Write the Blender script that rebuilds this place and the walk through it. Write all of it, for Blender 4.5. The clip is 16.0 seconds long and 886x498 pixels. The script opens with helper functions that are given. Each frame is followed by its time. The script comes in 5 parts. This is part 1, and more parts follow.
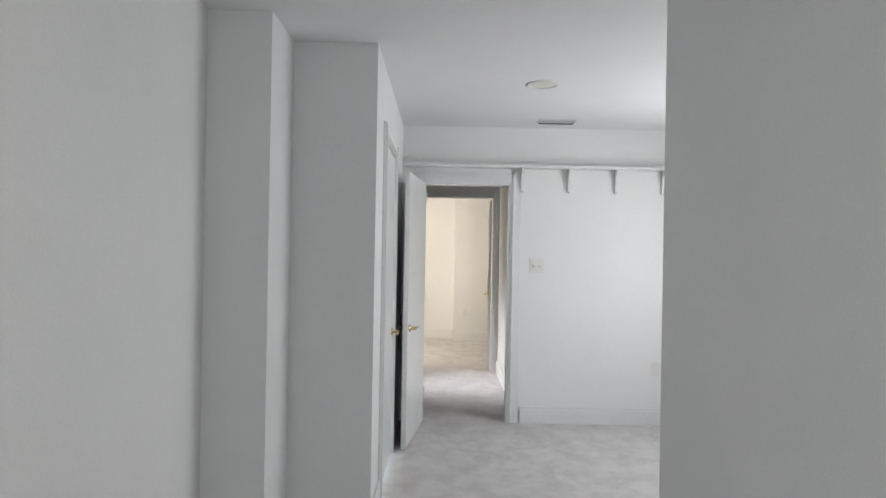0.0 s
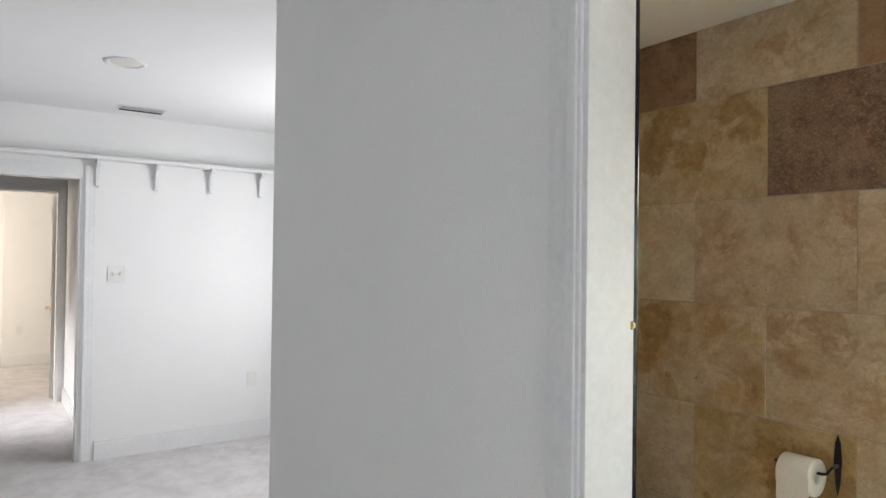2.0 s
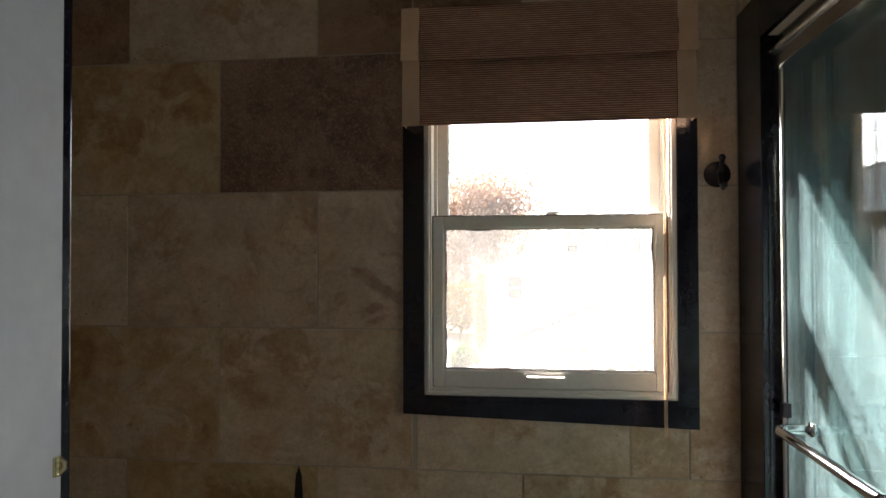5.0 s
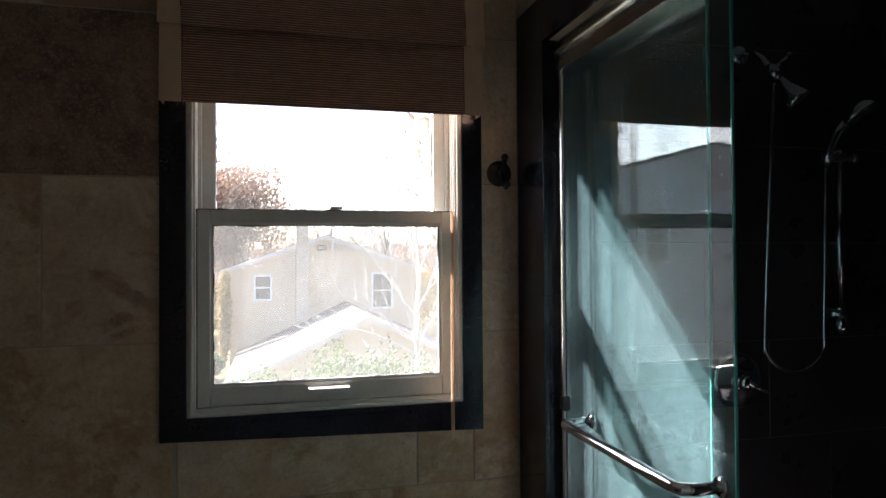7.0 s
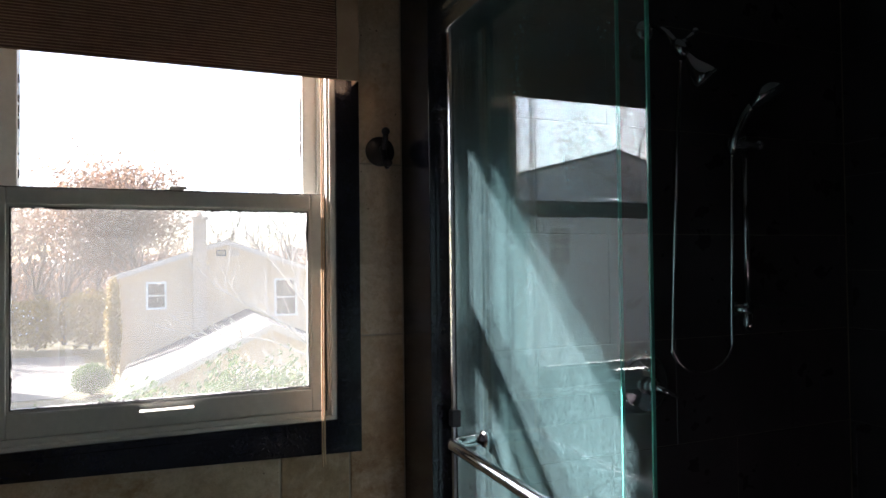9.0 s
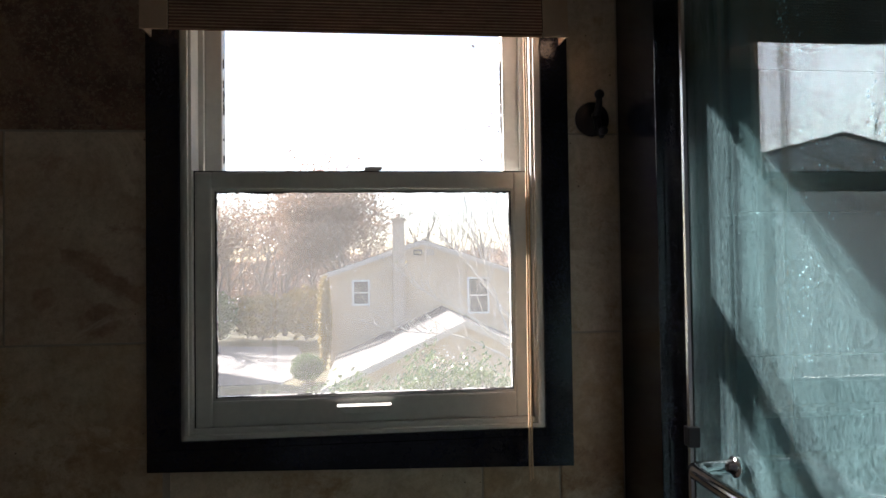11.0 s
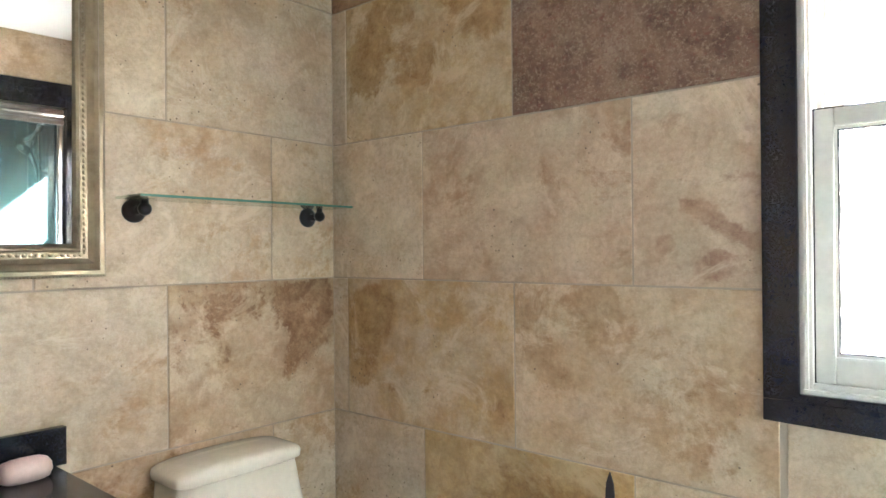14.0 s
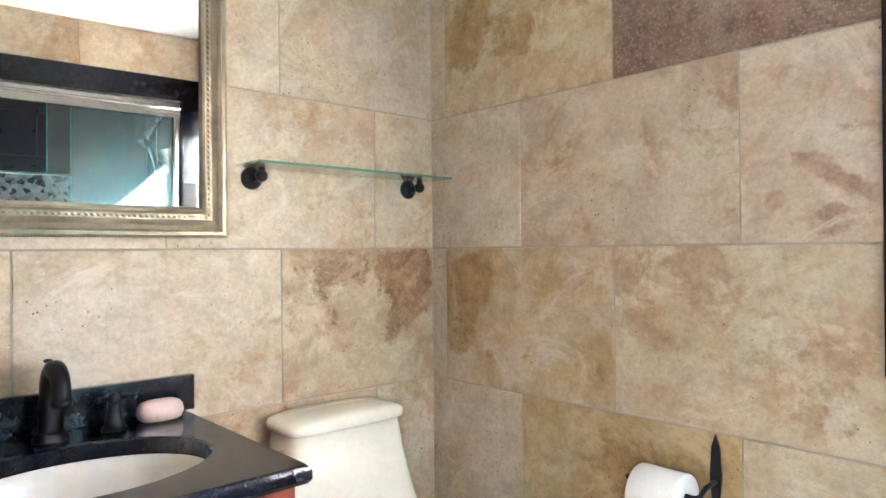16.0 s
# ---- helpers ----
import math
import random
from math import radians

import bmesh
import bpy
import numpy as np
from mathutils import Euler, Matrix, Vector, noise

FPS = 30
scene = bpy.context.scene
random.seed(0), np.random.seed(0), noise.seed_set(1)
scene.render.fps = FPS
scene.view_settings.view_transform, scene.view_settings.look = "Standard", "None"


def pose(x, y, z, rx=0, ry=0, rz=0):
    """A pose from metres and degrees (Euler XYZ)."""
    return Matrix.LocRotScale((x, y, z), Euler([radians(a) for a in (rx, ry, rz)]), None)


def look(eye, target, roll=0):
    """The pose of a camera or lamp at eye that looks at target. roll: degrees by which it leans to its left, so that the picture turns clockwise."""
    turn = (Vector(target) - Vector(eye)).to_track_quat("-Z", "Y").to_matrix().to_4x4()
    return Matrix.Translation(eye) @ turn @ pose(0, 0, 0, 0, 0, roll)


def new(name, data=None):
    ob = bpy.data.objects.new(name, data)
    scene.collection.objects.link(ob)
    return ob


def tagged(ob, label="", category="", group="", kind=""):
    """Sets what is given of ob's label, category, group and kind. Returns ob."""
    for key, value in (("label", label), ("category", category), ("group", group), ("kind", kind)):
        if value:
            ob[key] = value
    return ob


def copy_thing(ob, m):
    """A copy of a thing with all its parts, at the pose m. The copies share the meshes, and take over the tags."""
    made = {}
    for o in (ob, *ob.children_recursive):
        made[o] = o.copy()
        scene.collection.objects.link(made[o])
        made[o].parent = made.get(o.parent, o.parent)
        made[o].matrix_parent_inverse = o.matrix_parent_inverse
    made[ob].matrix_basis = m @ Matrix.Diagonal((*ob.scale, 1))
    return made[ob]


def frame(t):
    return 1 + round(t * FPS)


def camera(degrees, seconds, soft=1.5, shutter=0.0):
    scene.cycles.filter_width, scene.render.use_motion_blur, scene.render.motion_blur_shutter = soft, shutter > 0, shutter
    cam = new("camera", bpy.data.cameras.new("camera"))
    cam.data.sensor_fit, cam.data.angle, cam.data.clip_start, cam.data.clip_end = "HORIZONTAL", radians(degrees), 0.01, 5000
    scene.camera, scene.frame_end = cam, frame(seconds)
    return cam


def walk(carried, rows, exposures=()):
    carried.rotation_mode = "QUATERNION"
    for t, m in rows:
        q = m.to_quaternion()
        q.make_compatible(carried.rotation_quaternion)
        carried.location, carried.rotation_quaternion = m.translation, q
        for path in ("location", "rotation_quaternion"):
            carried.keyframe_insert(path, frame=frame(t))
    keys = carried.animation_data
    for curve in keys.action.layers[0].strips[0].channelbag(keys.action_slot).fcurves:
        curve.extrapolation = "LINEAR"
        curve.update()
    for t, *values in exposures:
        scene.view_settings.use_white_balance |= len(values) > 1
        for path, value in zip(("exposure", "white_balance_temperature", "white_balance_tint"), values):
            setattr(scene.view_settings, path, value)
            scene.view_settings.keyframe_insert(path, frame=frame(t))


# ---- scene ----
cam = camera(67.6, 16.0)
PATH = [
    (0, (2.275, -2.399, 1.424), (0.275, -2.394, 1.427), 1.0),
    (0.5, (2.219, -2.396, 1.427), (0.238, -2.122, 1.439), 1.1),
    (1, (2.141, -2.422, 1.439), (0.232, -1.826, 1.46), 1.1),
    (1.5, (2.086, -2.441, 1.445), (0.3, -1.541, 1.472), 0.9),
    (2, (2.004, -2.38, 1.447), (0.359, -1.242, 1.475), 0.7),
    (2.5, (1.932, -2.266, 1.467), (0.487, -0.883, 1.49), 0.5),
    (3, (1.852, -2.207, 1.47), (0.631, -0.623, 1.503), 0.6),
    (3.5, (1.782, -2.171, 1.469), (0.788, -0.436, 1.506), 0.5),
    (4, (1.715, -2.122, 1.465), (0.985, -0.26, 1.508), 0.3),
    (4.5, (1.677, -1.983, 1.489), (1.142, -0.056, 1.514), -0.1),
    (4.7, (1.647, -1.954, 1.484), (1.227, 0.001, 1.517), -0.1),
    (7, (1.517, -1.761, 1.486), (2.012, 0.177, 1.512), -0.4),
    (7.5, (1.543, -1.712, 1.478), (2.174, 0.185, 1.506), -0.5),
    (8, (1.612, -1.658, 1.475), (2.326, 0.211, 1.502), -0.7),
    (8.2, (1.627, -1.638, 1.472), (2.384, 0.213, 1.5), -0.6),
    (10.3, (1.691, -1.36, 1.427), (2.425, 0.5, 1.483), -1.1),
    (10.5, (1.686, -1.348, 1.431), (2.307, 0.553, 1.477), -1.0),
    (11, (1.679, -1.329, 1.424), (1.884, 0.66, 1.47), -0.8),
    (11.5, (1.671, -1.309, 1.413), (1.46, 0.68, 1.45), -0.6),
    (12, (1.642, -1.299, 1.426), (1.067, 0.617, 1.419), -0.7),
    (12.5, (1.633, -1.313, 1.424), (0.792, 0.501, 1.404), -0.9),
    (13, (1.608, -1.333, 1.394), (0.576, 0.38, 1.401), -0.6),
    (13.5, (1.599, -1.341, 1.383), (0.398, 0.258, 1.387), -0.5),
    (14, (1.59, -1.36, 1.36), (0.301, 0.169, 1.365), -0.5),
    (14.5, (1.588, -1.375, 1.343), (0.237, 0.099, 1.347), -0.5),
    (15, (1.589, -1.392, 1.325), (0.207, 0.053, 1.328), -0.5),
    (15.5, (1.591, -1.401, 1.298), (0.163, 0.0, 1.302), -0.5),
    (16, (1.591, -1.409, 1.272), (0.113, -0.061, 1.277), -0.5),
]
EXPOSURES = [(0, 5.4, 7300, 15), (1, 5.52, 7350, 16), (2, 5.75, 7350, 17), (2.5, 5.95, 7350, 18), (3, 6.3, 7550, 20), (4, 5.5, 7300, 21), (4.5, 4.65, 6900, 22), (4.7, 4.3, 6900, 21), (5.6, 3.3, 6300, 18),
             (7, 3.0, 6150, 18), (8.2, 2.9, 6150, 18), (10.3, 2.9, 6200, 18), (11, 2.5, 6250, 18), (12, 2.15, 6250, 18), (12.5, 2.25, 6300, 18), (12.8, 2.8, 6500, 18), (13, 4.1, 6900, 19), (13.5, 6.1, 6900, 18), (14, 6.7, 6000, 16), (14.5, 7.05, 5850, 17), (16, 7.15, 5750, 18)]
walk(cam, [(t, look(eye, target, roll)) for t, eye, target, roll in PATH], EXPOSURES)

# ---- daylight ----
SUN_WAY = Vector((1.0, -1.0, -0.93)).normalized()
world = bpy.data.worlds.new("sky")
scene.world = world
world.use_nodes = True
wn = world.node_tree.nodes
sky = wn.new("ShaderNodeTexSky")
sky.sky_type, sky.sun_disc = "NISHITA", False
sky.sun_elevation, sky.sun_rotation = radians(33.3), radians(-45)
world.node_tree.links.new(sky.outputs[0], wn["Background"].inputs[0])
wn["Background"].inputs[1].default_value = 0.088
sun = new("sun", bpy.data.lights.new("sun", "SUN"))
sun.data.energy, sun.data.angle, sun.data.color = 5.0, radians(0.6), (1.0, 0.93, 0.84)
sun.rotation_mode = "QUATERNION"
sun.rotation_quaternion = SUN_WAY.to_track_quat("-Z", "Y")


def fill_light(name, at, target, w, h, watts, color):
    ob = new(name, bpy.data.lights.new(name, "AREA"))
    ob.data.shape, ob.data.size, ob.data.size_y = "RECTANGLE", w, h
    ob.data.energy, ob.data.color = watts, color
    ob.matrix_world = look(at, target)
    return ob


# area lamps added for daylight; their windows are assumed and out of view
fill_light("bedroom_window_light", (-1.75, 0.0, 1.45), (-1.75, -3, 1.2), 1.3, 1.2, 0.85, (0.80, 0.90, 1.0))
fill_light("passage_end_light", (4.1, -2.1, 1.45), (0, -2.6, 1.2), 0.9, 1.2, 0.36, (0.78, 0.89, 1.0))
fill_light("passage_window_light", (2.8, -3.42, 1.45), (2.2, 0, 1.2), 1.1, 1.2, 0.18, (0.78, 0.89, 1.0))
# no opening stands behind these two, added to light far room and landing
fill_light("far_room_window_light", (-6.3, -3.9, 1.5), (-8.2, -2.1, 1.1), 1.2, 1.2, 1.6, (1.0, 0.96, 0.86))
fill_light("landing_window_light", (-4.75, -3.95, 1.3), (-4.75, -2.2, 0.0), 0.5, 0.8, 0.3, (0.82, 0.9, 1.0)).data.spread = radians(55)


# ---- materials ----
class Nodes:
    """A node material with a few shorthands."""

    def __init__(self, name):
        self.m = bpy.data.materials.new(name)
        self.m.use_nodes = True
        self.t = self.m.node_tree
        self.b = self.t.nodes["Principled BSDF"]

    def add(self, kind, **values):
        n = self.t.nodes.new("ShaderNode" + kind)
        for k, v in values.items():
            n.inputs[k].default_value = v
        return n

    def link(self, a, b):
        self.t.links.new(a, b)

    def coords(self, shift=False, stretch=(1, 1, 1)):
        c = self.add("TexCoord").outputs["Object"]
        if stretch != (1, 1, 1):
            mp = self.add("Mapping", Scale=stretch)
            self.link(c, mp.inputs["Vector"])
            c = mp.outputs[0]
        if shift:
            info, mul, plus = self.add("ObjectInfo"), self.add("VectorMath"), self.add("VectorMath")
            mul.operation = "MULTIPLY"
            mul.inputs[1].default_value = (37.0, 91.0, 53.0)
            self.link(info.outputs["Random"], mul.inputs[0])
            self.link(c, plus.inputs[0])
            self.link(mul.outputs[0], plus.inputs[1])
            c = plus.outputs[0]
        return c

    def noise(self, c, scale, detail=5.0, rough=0.6, distort=0.0):
        n = self.add("TexNoise", Scale=scale, Detail=detail, Roughness=rough, Distortion=distort)
        self.link(c, n.inputs["Vector"])
        return n.outputs["Fac"]

    def ramp(self, fac, stops):
        n = self.add("ValToRGB")
        el = n.color_ramp.elements
        while len(el) < len(stops):
            el.new(0.5)
        for e, (p, col) in zip(el, stops):
            e.position, e.color = p, (*col, 1) if len(col) == 3 else col
        self.link(fac, n.inputs[0])
        return n.outputs[0]

    def mix(self, a, b, fac, kind="MIX"):
        n = self.t.nodes.new("ShaderNodeMix")
        n.data_type, n.blend_type = "RGBA", kind
        for s, v in ((0, fac), (6, a), (7, b)):
            if isinstance(v, (int, float)):
                n.inputs[s].default_value = v
            elif isinstance(v, tuple):
                n.inputs[s].default_value = (*v, 1)
            else:
                self.link(v, n.inputs[s])
        return n.outputs[2]

    def bump(self, fac, strength, distance=0.002, after=None):
        n = self.add("Bump", Strength=strength, Distance=distance)
        self.link(fac, n.inputs["Height"])
        if after:
            self.link(after, n.inputs["Normal"])
        self.link(n.outputs[0], self.b.inputs["Normal"])
        return n.outputs[0]

    def color(self, out):
        self.link(out, self.b.inputs["Base Color"])

    def set(self, **v):
        for k, val in v.items():
            self.b.inputs[k.replace("_", " ")].default_value = val
        return self


def plain(name, col, other=None, rough=0.5, metal=0.0, scale=6.0, fine=120.0, bump=0.15, dist=0.001, shift=False, stretch=(1, 1, 1)):
    n = Nodes(name)
    c = n.coords(shift, stretch)
    other = other or tuple(v * 0.86 for v in col)
    big = n.ramp(n.noise(c, scale, 4), [(0.3, col), (0.72, other)])
    small = n.ramp(n.noise(c, fine, 3), [(0.25, (0.9, 0.9, 0.9)), (0.75, (1, 1, 1))])
    n.color(n.mix(big, small, 1.0, "MULTIPLY"))
    r = n.ramp(n.noise(c, scale * 2.3, 3), [(0.3, (rough * 0.88,) * 3), (0.7, (min(1, rough * 1.12),) * 3)])
    n.link(r, n.b.inputs["Roughness"])
    n.set(Metallic=metal)
    if bump:
        n.bump(n.noise(c, fine, 4), bump, dist)
    return n.m


def travertine(name, light, mid, dark, cover, spots=(), fleck=None):
    """Honed travertine: clouded ground, rusty stains and small pits. cover: how much of a tile the stains take; spots: (u, v, reach) of mineral patches in a tile."""
    n = Nodes(name)
    c = n.coords(True)
    cloud = n.noise(c, 4.2, 9, 0.72, 0.15)
    ground = n.ramp(cloud, [(0.38, light), (0.5, tuple((a + b) / 2 for a, b in zip(light, mid))), (0.6, mid)])
    veins = n.ramp(n.noise(c, 9.0, 8, 0.75, 0.2), [(0.43, (0.76, 0.72, 0.68)), (0.54, (1.0, 1.0, 1.0))])
    ground = n.mix(ground, veins, 0.55, "MULTIPLY")
    big = n.noise(c, 2.8, 10, 0.74, 0.25)
    grain = n.noise(c, 26.0, 6, 0.75, 0.4)
    add = n.add("Math")
    add.operation = "MULTIPLY_ADD"
    add.inputs[1].default_value = 0.16
    n.link(grain, add.inputs[0])
    n.link(big, add.inputs[2])
    lo = 0.69 - cover * 0.2
    total = add.outputs[0]
    plain_c = n.add("TexCoord").outputs["Object"]
    for u, v, reach in spots:
        gap, fall, plus = n.add("VectorMath"), n.add("MapRange"), n.add("Math")
        gap.operation = "DISTANCE"
        gap.inputs[1].default_value = (u, v, 0.01)
        n.link(plain_c, gap.inputs[0])
        for k, val in (("From Min", 0.0), ("From Max", reach), ("To Min", 0.2), ("To Max", 0.0)):
            fall.inputs[k].default_value = val
        n.link(gap.outputs["Value"], fall.inputs["Value"])
        n.link(fall.outputs[0], plus.inputs[0])
        n.link(total, plus.inputs[1])
        total = plus.outputs[0]
    mask = n.ramp(total, [(lo, (0, 0, 0)), (lo + 0.06, (1, 1, 1))])
    stain = n.ramp(n.noise(c, 14.0, 8, 0.78, 0.3), [(0.38, dark), (0.62, mid)])
    col = n.mix(ground, stain, mask)
    fine = n.ramp(n.noise(c, 75.0, 8, 0.8, 0.3), [(0.36, (0.80, 0.77, 0.74)), (0.5, (0.98, 0.97, 0.96)), (0.64, (1.1, 1.1, 1.1))])
    col = n.mix(col, fine, 0.8, "MULTIPLY")
    mottle = n.ramp(n.noise(c, 24.0, 9, 0.78, 0.25), [(0.38, (0.86, 0.83, 0.80)), (0.5, (0.98, 0.98, 0.98)), (0.62, (1.07, 1.07, 1.07))])
    col = n.mix(col, mottle, 0.8, "MULTIPLY")
    blot = n.ramp(n.noise(c, 5.5, 9, 0.75, 0.7), [(0.55, (0, 0, 0)), (0.63, (0.55, 0.55, 0.55))])
    col = n.mix(col, tuple(min(0.75, v * 1.13 + 0.01) for v in light), blot)
    if fleck:
        grit = n.ramp(n.noise(c, 130.0, 5, 0.75), [(0.52, (0, 0, 0)), (0.6, (0.75, 0.75, 0.75))])
        col = n.mix(col, fleck, grit)
        red = n.ramp(n.noise(c, 95.0, 5, 0.7, 0.4), [(0.55, (0, 0, 0)), (0.64, (0.7, 0.7, 0.7))])
        col = n.mix(col, (0.20, 0.075, 0.05), red)
    info = n.add("ObjectInfo").outputs["Random"]
    tint = n.ramp(info, [(0.0, (0.9, 0.86, 0.8)), (0.35, (1.0, 0.98, 0.95)), (0.7, (0.97, 0.93, 0.9)), (1.0, (0.86, 0.86, 0.86))])
    col = n.mix(col, tint, 1.0, "MULTIPLY")
    vor = n.add("TexVoronoi", Scale=52.0, Randomness=1.0)
    n.link(c, vor.inputs["Vector"])
    pick = n.noise(c, 7.0, 3)
    gate = n.ramp(pick, [(0.47, (0.0,) * 3), (0.62, (0.13,) * 3)])
    less = n.add("Math")
    less.operation = "LESS_THAN"
    n.link(vor.outputs["Distance"], less.inputs[0])
    n.link(gate, less.inputs[1])
    n.color(n.mix(col, (0.17, 0.12, 0.08), less.outputs[0]))
    b = n.bump(n.noise(c, 60.0, 7, 0.78), 0.22, 0.002)
    inv = n.add("Math")
    inv.operation = "SUBTRACT"
    inv.inputs[0].default_value = 1.0
    n.link(less.outputs[0], inv.inputs[1])
    n.bump(inv.outputs[0], 0.5, 0.002, b)
    n.link(n.ramp(grain, [(0.3, (0.36,) * 3), (0.7, (0.55,) * 3)]), n.b.inputs["Roughness"])
    return n.m


def granite(name):
    n = Nodes(name)
    c = n.coords(True)
    vor = n.add("TexVoronoi", Scale=480.0)
    n.link(c, vor.inputs["Vector"])
    flecks = n.ramp(vor.outputs["Color"], [(0.6, (0.012, 0.013, 0.022)), (0.85, (0.022, 0.025, 0.040)), (0.98, (0.07, 0.062, 0.058))])
    n.color(n.mix(flecks, n.ramp(n.noise(c, 20, 4), [(0.35, (0.35, 0.35, 0.4)), (0.7, (1, 1, 1))]), 1.0, "MULTIPLY"))
    n.link(n.ramp(n.noise(c, 30, 4), [(0.3, (0.1,) * 3), (0.7, (0.24,) * 3)]), n.b.inputs["Roughness"])
    return n.m


def clear(name, tint, film, film_col, rough=0.0, streak=(1, 1, 1), ior=1.5, uneven=0.25, specks=0.0):
    """A thin pane: see-through with Fresnel gloss, and a film of dust or dried water that scatters light."""
    n = Nodes(name)
    t = n.t.nodes
    t.remove(n.b)
    through_, gloss, dust, back = n.add("BsdfTransparent"), n.add("BsdfGlossy", Roughness=rough), n.add("BsdfDiffuse"), n.add("BsdfTranslucent")
    through_.inputs[0].default_value = (*tint, 1)
    dust.inputs[0].default_value = back.inputs[0].default_value = (*film_col, 1)
    m1, m2, m3 = n.add("MixShader"), n.add("MixShader"), n.add("MixShader")
    face, power, fr = n.add("LayerWeight"), n.add("Math"), n.add("Math")
    power.operation, fr.operation = "POWER", "MULTIPLY_ADD"
    power.inputs[1].default_value = 5.0
    f0 = ((ior - 1) / (ior + 1)) ** 2
    fr.inputs[1].default_value, fr.inputs[2].default_value = 1 - f0, f0
    face.inputs["Blend"].default_value = 0.5
    n.link(face.outputs["Facing"], power.inputs[0])
    n.link(power.outputs[0], fr.inputs[0])
    n.link(fr.outputs[0], m1.inputs[0])
    n.link(through_.outputs[0], m1.inputs[1])
    n.link(gloss.outputs[0], m1.inputs[2])
    m2.inputs[0].default_value = 0.5
    n.link(dust.outputs[0], m2.inputs[1])
    n.link(back.outputs[0], m2.inputs[2])
    c = n.coords(False, streak)
    u = uneven
    lvl = n.mix(n.ramp(n.noise(c, 7, 6, 0.7), [(0.36, (film * (1 - u * 0.6),) * 3), (0.66, (film * (1 + u * 0.6),) * 3)]),
                n.ramp(n.noise(c, 240, 4, 0.85), [(0.40, (1 - u * 1.6,) * 3), (0.62, (1 + u * 1.6,) * 3)]), 1.0, "MULTIPLY")
    if specks:
        vor, less, gate = n.add("TexVoronoi", Scale=95.0), n.add("Math"), n.ramp(n.noise(c, 9, 4), [(0.5, (0, 0, 0)), (0.68, (specks,) * 3)])
        n.link(n.coords(), vor.inputs["Vector"])
        less.operation = "LESS_THAN"
        n.link(vor.outputs["Distance"], less.inputs[0])
        n.link(gate, less.inputs[1])
        lvl = n.mix(lvl, (0.75, 0.75, 0.75), less.outputs[0])
    n.link(lvl, m3.inputs[0])
    n.link(m1.outputs[0], m3.inputs[1])
    n.link(m2.outputs[0], m3.inputs[2])
    n.link(m3.outputs[0], t["Material Output"].inputs[0])
    return n.m


def leafy(name, a, b, c_, rough=0.45):
    n = Nodes(name)
    rnd = n.add("NewGeometry").outputs["Random Per Island"]
    n.color(n.ramp(rnd, [(0.0, a), (0.5, b), (1.0, c_)]))
    n.set(Roughness=rough)
    n.b.inputs["Transmission Weight"].default_value = 0.0
    tr, mx = n.add("BsdfTranslucent"), n.add("MixShader")
    n.link(n.ramp(rnd, [(0.0, a), (0.5, b), (1.0, c_)]), tr.inputs[0])
    mx.inputs[0].default_value = 0.35
    n.link(n.b.outputs[0], mx.inputs[1])
    n.link(tr.outputs[0], mx.inputs[2])
    n.link(mx.outputs[0], n.t.nodes["Material Output"].inputs[0])
    return n.m


def carpet_mat():
    n = Nodes("carpet")
    c = n.coords()
    fibre = n.noise(c, 260, 3, 0.7)
    tread = n.ramp(n.noise(c, 5.0, 8, 0.72, 0.2), [(0.40, (0.53, 0.505, 0.50)), (0.58, (0.67, 0.645, 0.64))])
    n.color(n.mix(tread, n.ramp(fibre, [(0.3, (0.72,) * 3), (0.7, (1.05,) * 3)]), 1.0, "MULTIPLY"))
    n.bump(fibre, 0.8, 0.006)
    n.set(Roughness=0.95)
    n.b.inputs["Sheen Weight"].default_value = 0.3
    return n.m


def blind_mat():
    """Woven shade: fine horizontal reeds with darker threads between, letting some light through."""
    n = Nodes("woven_shade")
    c = n.coords(False, (0.25, 1, 1))
    sep = n.add("SeparateXYZ")
    n.link(c, sep.inputs[0])
    sine = n.add("Math")
    sine.operation = "MULTIPLY"
    sine.inputs[1].default_value = 2 * math.pi / 0.0062
    n.link(sep.outputs["Z"], sine.inputs[0])
    s2 = n.add("Math")
    s2.operation = "SINE"
    n.link(sine.outputs[0], s2.inputs[0])
    stripe = n.ramp(s2.outputs[0], [(0.0, (0.27, 0.13, 0.09)), (0.45, (0.50, 0.28, 0.185)), (1.0, (0.68, 0.45, 0.31))])
    reed = n.ramp(n.noise(c, 90, 4, 0.7), [(0.3, (0.65, 0.62, 0.6)), (0.7, (1, 1, 1))])
    col = n.mix(stripe, reed, 1.0, "MULTIPLY")
    n.color(col)
    n.bump(s2.outputs[0], 0.5, 0.002)
    n.set(Roughness=0.8)
    tr, mx = n.add("BsdfTranslucent"), n.add("MixShader")
    n.link(col, tr.inputs[0])
    mx.inputs[0].default_value = 0.05
    n.link(n.b.outputs[0], mx.inputs[1])
    n.link(tr.outputs[0], mx.inputs[2])
    n.link(mx.outputs[0], n.t.nodes["Material Output"].inputs[0])
    return n.m


def pebble_mat():
    n = Nodes("pebble_mosaic")
    c = n.coords()
    vor = n.add("TexVoronoi", Scale=30.0)
    n.link(c, vor.inputs["Vector"])
    n.color(n.ramp(vor.outputs["Color"], [(0.2, (0.42, 0.39, 0.36)), (0.55, (0.28, 0.26, 0.24)), (0.7, (0.04, 0.04, 0.05))]))
    n.bump(vor.outputs["Distance"], -0.6, 0.006)
    n.set(Roughness=0.35)
    return n.m


